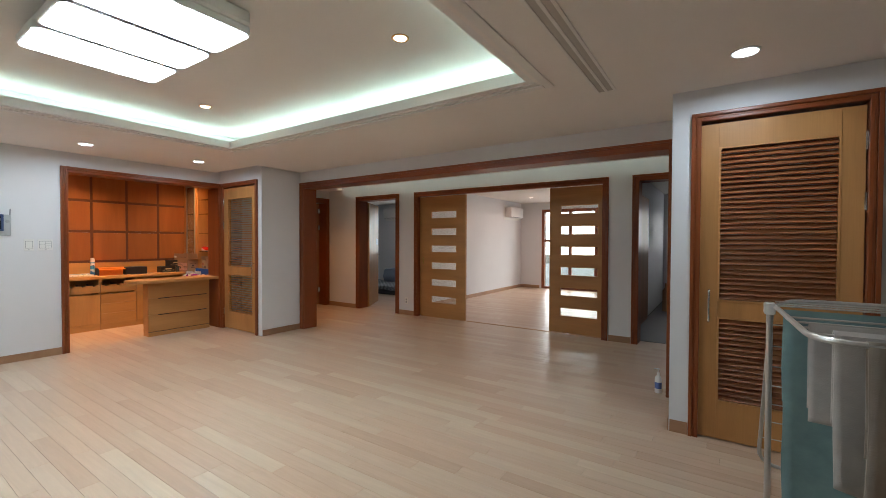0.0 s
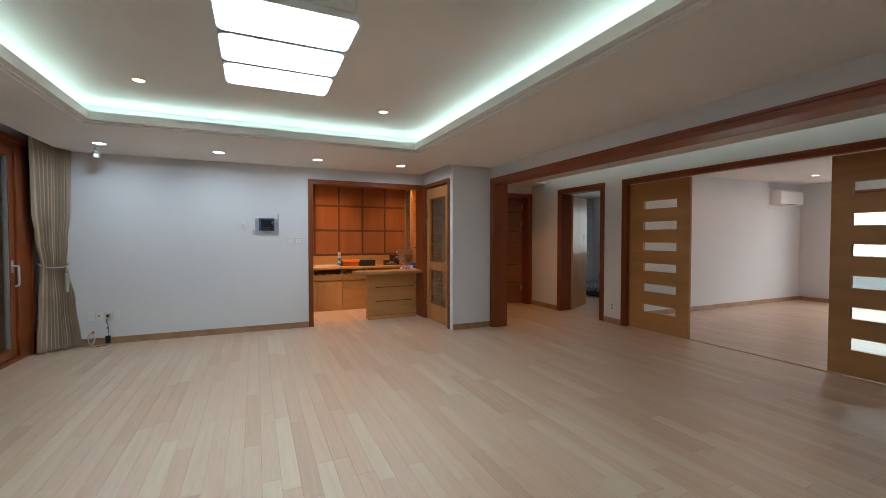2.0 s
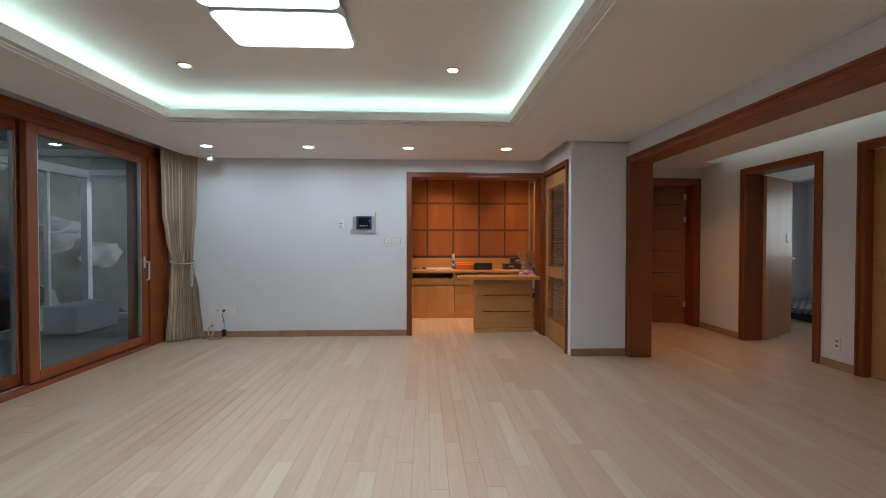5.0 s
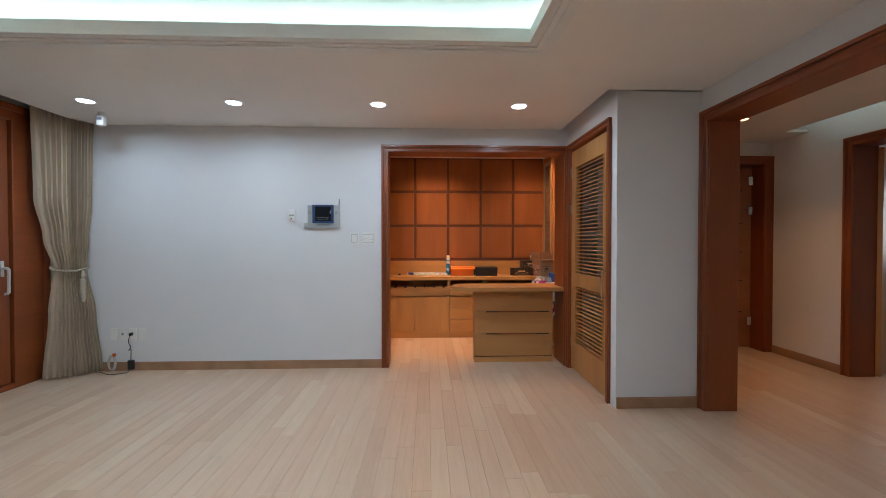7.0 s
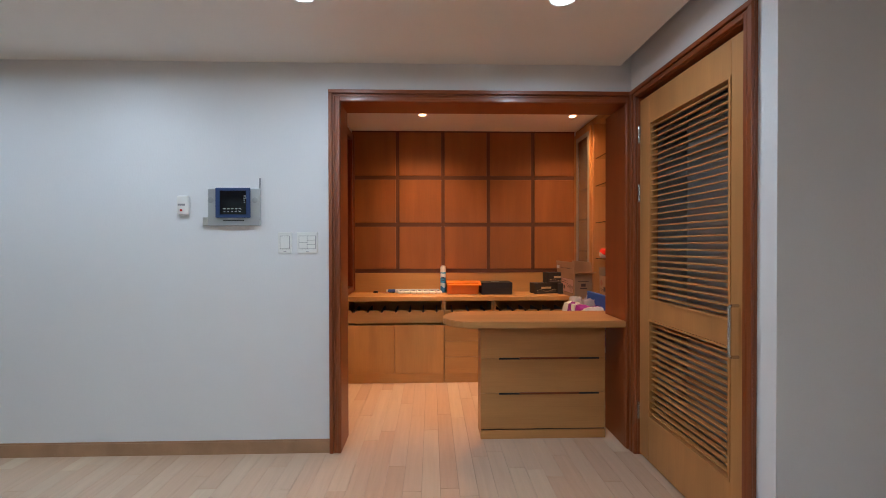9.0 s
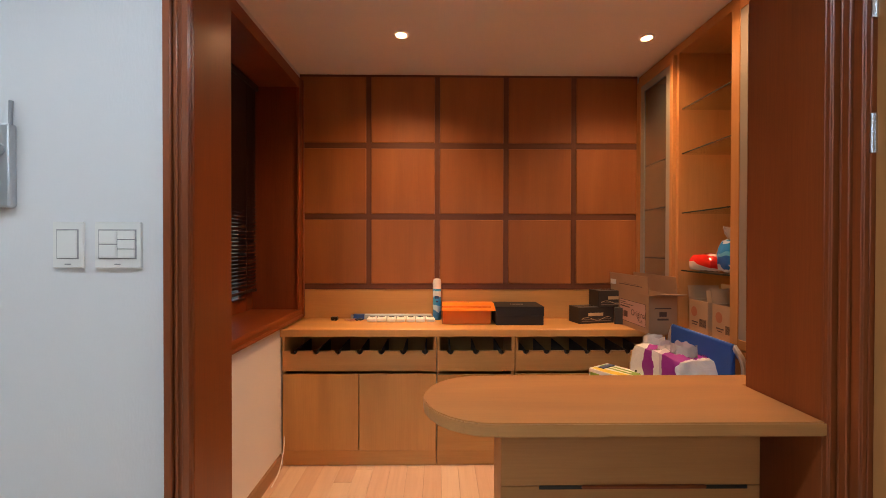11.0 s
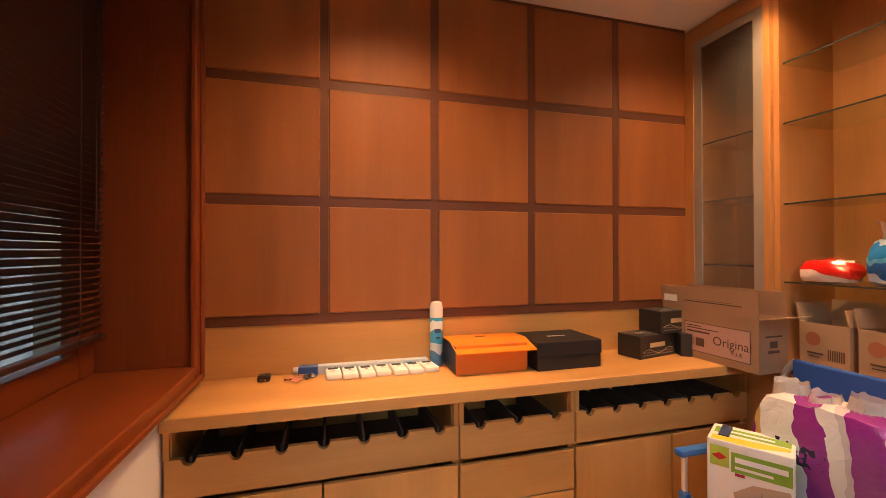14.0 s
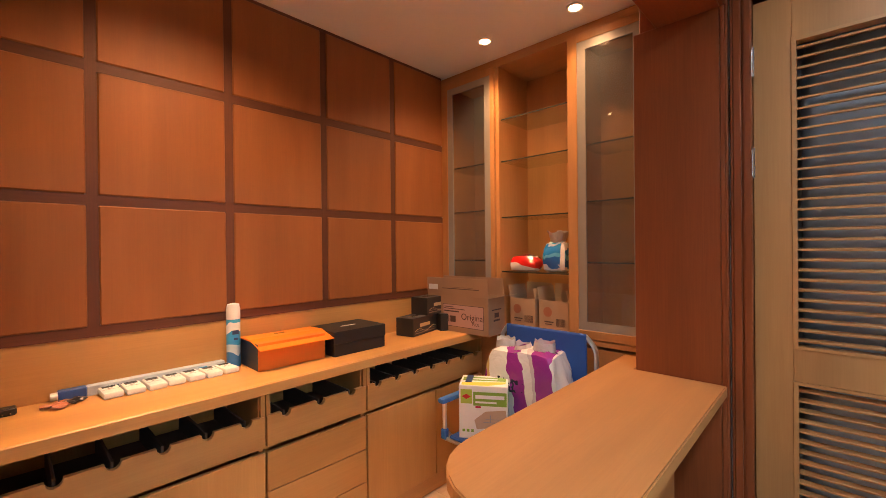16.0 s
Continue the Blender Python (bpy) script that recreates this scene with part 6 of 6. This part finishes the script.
def check_cloth():
    m, nt, b = nodes_of("checked_quilt")
    vec = coords(nt, (1, 1, 1), False)
    ch = nt.nodes.new("ShaderNodeTexChecker")
    ch.inputs["Scale"].default_value = 17
    ch.inputs["Color1"].default_value, ch.inputs["Color2"].default_value = (0.05, 0.065, 0.09, 1), (0.36, 0.40, 0.44, 1)
    nt.links.new(vec, ch.inputs["Vector"])
    nt.links.new(mix(nt, ch.outputs["Color"], (0.18, 0.21, 0.25), noise_node(nt, vec, 11, 3)), b.inputs["Base Color"])
    b.inputs["Roughness"].default_value = 0.9
    bump(nt, b, noise_node(nt, vec, 14, 3), 0.6, 0.02)
    return m


_bm = bmesh.new()
bmesh.ops.create_grid(_bm, x_segments=40, y_segments=30, size=0.5)
for _v in _bm.verts:
    _x, _y = _v.co.x * 1.80, _v.co.y * 1.30
    _e = max(abs(_v.co.x), abs(_v.co.y)) * 2
    _v.co = (-6.86 + _x, 8.73 + _y, 0.195 + 0.03 * noise.noise((_x * 4, _y * 4, 0)) - (0.07 if _e > 0.97 else 0.0))
_q = part("quilt", _bm, check_cloth(), _t, "grey checked quilt", smooth=True)
_q.modifiers.new("thick", "SOLIDIFY").thickness = 0.02
pouch("pillow", (-7.0, 9.15, 0.20), (0.62, 0.20, 0.36), 0, plain("blue_pillow", (0.20, 0.25, 0.33), 0.9, relief=0.3), "grey-blue pillow propped on the floor bed", "pillow", 1.5, 3, 0.1)

# store room: grey floor and a carton
setting("floor_store", boxes((-0.62, 0.32, 6.46, 10.85, 0.001, 0.006)), plain("grey_vinyl", (0.10, 0.105, 0.11), 0.45), "dark grey vinyl floor of the store room", "floor")
_t = carton((-0.25, 9.4, 0.007), (0.42, 0.36, 0.40), 0, [("n", 0.1, 20)], "brown cardboard box standing in the store room")
_t = thing("store_door", (-0.615, 7.9, 0.01), "brown wooden door standing shut in the store room", "door")
part("door_leaf", boxes((-0.62, -0.585, 7.5, 8.3, 0.01, 2.03), bevel=0.002), wood("dark_beech", "z"), _t)
_t = thing("wall_lamp", (-0.1, 10.84, 1.9), "small white round fitting on the store wall", "wall fitting")
part("case", rod(bmesh.new(), (-0.42, 10.80, 1.95), (-0.42, 10.849, 1.95), 0.07, 20), WHITE, _t)

# ---- outside: sunroom and garden bank ----
setting("ground", boxes((-60, 60, -60, 60, -0.4, -0.32)), plain("garden_soil", (0.10, 0.085, 0.06), 0.95, relief=0.4, scale=3), "bare garden soil round the house", "ground")
setting("sunroom_floor", boxes((-7.4, 3.2, -3.3, -1.26, -0.15, -0.03)), plain("pale_tile", (0.26, 0.27, 0.27), 0.3), "pale tiled floor of the sunroom", "floor")
_s = thing("sunroom", (-2.5, -3.25, -0.03), "white-framed glazed sunroom outside the windows", "sunroom", kind="structure")
WFRAME = plain("white_frame", (0.70, 0.73, 0.74), 0.4)
for _x in (-7.3, -5.75, -4.2, -2.65, -1.1, 0.45, 2.0):
    part("post", boxes((_x - 0.045, _x + 0.045, -3.30, -3.20, 0.0, 2.25)), WFRAME, _s)
    part("rafter", boxes((_x - 0.035, _x + 0.035, -3.30, -1.26, 2.30, 2.38)), WFRAME, _s)
for _x in (-6.6, -4.95, -3.45, -1.9):
    part("mullion", boxes((_x - 0.022, _x + 0.022, -3.28, -3.22, 0.06, 2.25)), WFRAME, _s)
part("sill_wall", boxes((-7.35, 2.1, -3.32, -3.18, -0.15, 0.06)), WFRAME, _s)
part("eaves_beam", boxes((-7.35, 2.1, -3.32, -3.18, 2.25, 2.38)), WFRAME, _s)
part("end_wall", boxes((-7.42, -7.32, -3.32, -1.26, -0.15, 0.06), (-7.42, -7.32, -3.32, -1.26, 2.2, 2.38), (-7.42, -7.32, -2.35, -2.23, 0.06, 2.2)), WFRAME, _s)
part("roof_pane", boxes((-7.35, 2.1, -3.30, -1.26, 2.385, 2.395)), pane_glass("roof_glass", (0.35, 0.38, 0.40)), _s).visible_shadow = False
# pale box added in place of a box-like reflection in the window glass
single("storage_box", boxes((-6.9, -6.1, -2.9, -2.45, -0.03, 0.36), bevel=0.02), plain("pale_plastic", (0.50, 0.52, 0.52), 0.4), "pale box on the sunroom floor standing in for a reflection in the window", "storage box")


def bank(name, x0, x1, y0, y1, nx, ny, height, material, label, seed):
    bm = bmesh.new()
    g = []
    for j in range(ny + 1):
        v = j / ny
        row = []
        for k in range(nx + 1):
            x, y = x0 + (x1 - x0) * k / nx, y0 + (y1 - y0) * v
            z = height * v ** 0.8 + 0.55 * noise.noise((x * 0.7, y * 0.7, seed)) + 0.25 * noise.noise((x * 2.1, y * 2.1, seed)) + 0.08 * noise.noise((x * 7, y * 7, seed)) - 0.4
            row.append(bm.verts.new((x, y, z)))
        g.append(row)
    for a, b in zip(g, g[1:]):
        for k in range(nx):
            bm.faces.new((a[k], a[k + 1], b[k + 1], b[k]))
    ob = setting(name, bm, material, label, "bank")
    for p in ob.data.polygons:
        p.use_smooth = True


bank("garden_bank", -16, 8, -3.9, -11.0, 170, 60, 8.5, plain("mossy_earth", (0.058, 0.060, 0.052), 0.95, vary=0.5, relief=0.15, scale=3), "steep brown garden bank behind the sunroom", 2.0)
STONE = plain("grey_boulder", (0.19, 0.20, 0.205), 0.85, vary=0.45, relief=0.7, scale=9)
_rb = random.Random(11)
for _k in range(54):
    _bm = bmesh.new()
    bmesh.ops.create_icosphere(_bm, subdivisions=3, radius=1.0)
    _sx, _sy, _sz = 0.3 + 0.55 * _rb.random(), 0.25 + 0.3 * _rb.random(), 0.16 + 0.26 * _rb.random()
    for _v in _bm.verts:
        _n = _v.co.normalized()
        _f = 1 + 0.35 * noise.noise(_n * 1.6 + Vector((_k, 0, 0))) + 0.12 * noise.noise(_n * 5 + Vector((0, _k, 0)))
        _v.co = (_n.x * _f * _sx, _n.y * _f * _sy, _n.z * _f * _sz)
    _v2 = _rb.random()
    _o = single("boulder", _bm, STONE, "grey weathered boulder set in the garden bank", "boulder", "boulders in the bank", smooth=True, base=(0, 0, 0))
    _o.matrix_basis = pose(-9.5 + 11 * _rb.random(), -4.1 - 3.0 * _v2, 8.5 * (3.0 * _v2 / 7.1) ** 0.8 * 0.92 - 0.05, 8 * _rb.random(), 10 * _rb.random(), 90 * _rb.random())
setting("outer_wall", boxes((-9.5, -6.05, 0.0, 0.15, -0.4, 2.3)), plain("outer_render", (0.24, 0.25, 0.27), 0.85, relief=0.3), "grey rendered garden wall outside the niche window", "wall")
setting("yard", boxes((-9, 6, 11.86, 30, -0.318, -0.12)), plain("pale_concrete", (0.55, 0.55, 0.54), 0.8), "pale concrete yard in front of the house", "pavement")
# emissive sheet added for the overbright outdoors behind the glass doors
_sheet = glowing("outdoor_glow", (0.94, 0.97, 1.0), 5.0)
setting("backdrop", boxes((-90, 90, 52, 52.2, -2, 45)), _sheet, "glowing sheet standing in for the bright distance outside the glass doors", "backdrop")


# ---- floor boards ----
setting("floor", boxes((-6.0, 3.15, -1.25, 1.45, -0.05, -0.004), (-7.5, 3.15, 1.45, 4.64, -0.05, -0.004), (-7.6, 1.6, 4.64, 6.45, -0.05, -0.004), (-8.2, 0.47, 6.45, 11.85, -0.05, -0.004)), UNDER, "dark bed under the floor boards", "floor")
BW, BL = 0.0945, 0.92


def board_mesh(width, length):
    bm = bmesh.new()
    g, c = 0.0005, 0.0009
    x0, x1, y0, y1 = g, length - g, g, width - g
    lo = [bm.verts.new(p) for p in ((x0, y0, -0.004), (x1, y0, -0.004), (x1, y1, -0.004), (x0, y1, -0.004))]
    mid = [bm.verts.new((*v.co[:2], -0.0008)) for v in lo]
    hi = [bm.verts.new(p) for p in ((x0 + c, y0 + c, 0), (x1 - c, y0 + c, 0), (x1 - c, y1 - c, 0), (x0 + c, y1 - c, 0))]
    for a, b in ((lo, mid), (mid, hi)):
        for k in range(4):
            bm.faces.new((a[k], a[(k + 1) % 4], b[(k + 1) % 4], b[k]))
    bm.faces.new(hi)
    return bm


_floor = bpy.data.objects["floor"]
_me = mesh_of("board", board_mesh(BW, BL), BOARD)
_rest_v, _rest_f, _count = [], [], 0
_rng = random.Random(5)
_shape = [tuple(v.co) for v in _me.vertices]
_faces = [tuple(p.vertices) for p in _me.polygons]
for _row in range(int((11.8 + 1.03) / BW) + 1):
    _y = -1.05 + _row * BW
    _x = -8.2 - _rng.random() * BL
    while _x < 3.0:
        near = -5.95 < _x < -1.9 and 0.0 < _y < 4.0
        _lo = -6.0 if _y < 1.45 else -7.5 if _y < 4.55 else -7.6 if _y < 6.4 else -8.2
        _hi = 3.1 if _y < 4.55 else 1.55 if _y < 6.4 else 0.42
        if _x + BL > _lo + 0.01 and _x < _hi - 0.01:
            if near and _count < 300:
                share("board", _me, _floor, Matrix.Translation((_x, _y, 0)))
                _count += 1
            else:
                n = len(_rest_v)
                _rest_v += [(min(_hi, max(_lo, a + _x)), b + _y, c) for a, b, c in _shape]
                _rest_f += [tuple(n + k for k in f) for f in _faces]
        _x += BL
_m = bpy.data.meshes.new("boards")
_m.from_pydata(_rest_v, [], _rest_f)
_m.materials.append(BOARD)
_ob = new("boards", _m)
_ob.parent = _floor
tagged(_ob, "pale maple strip floor boards", kind="stuff")
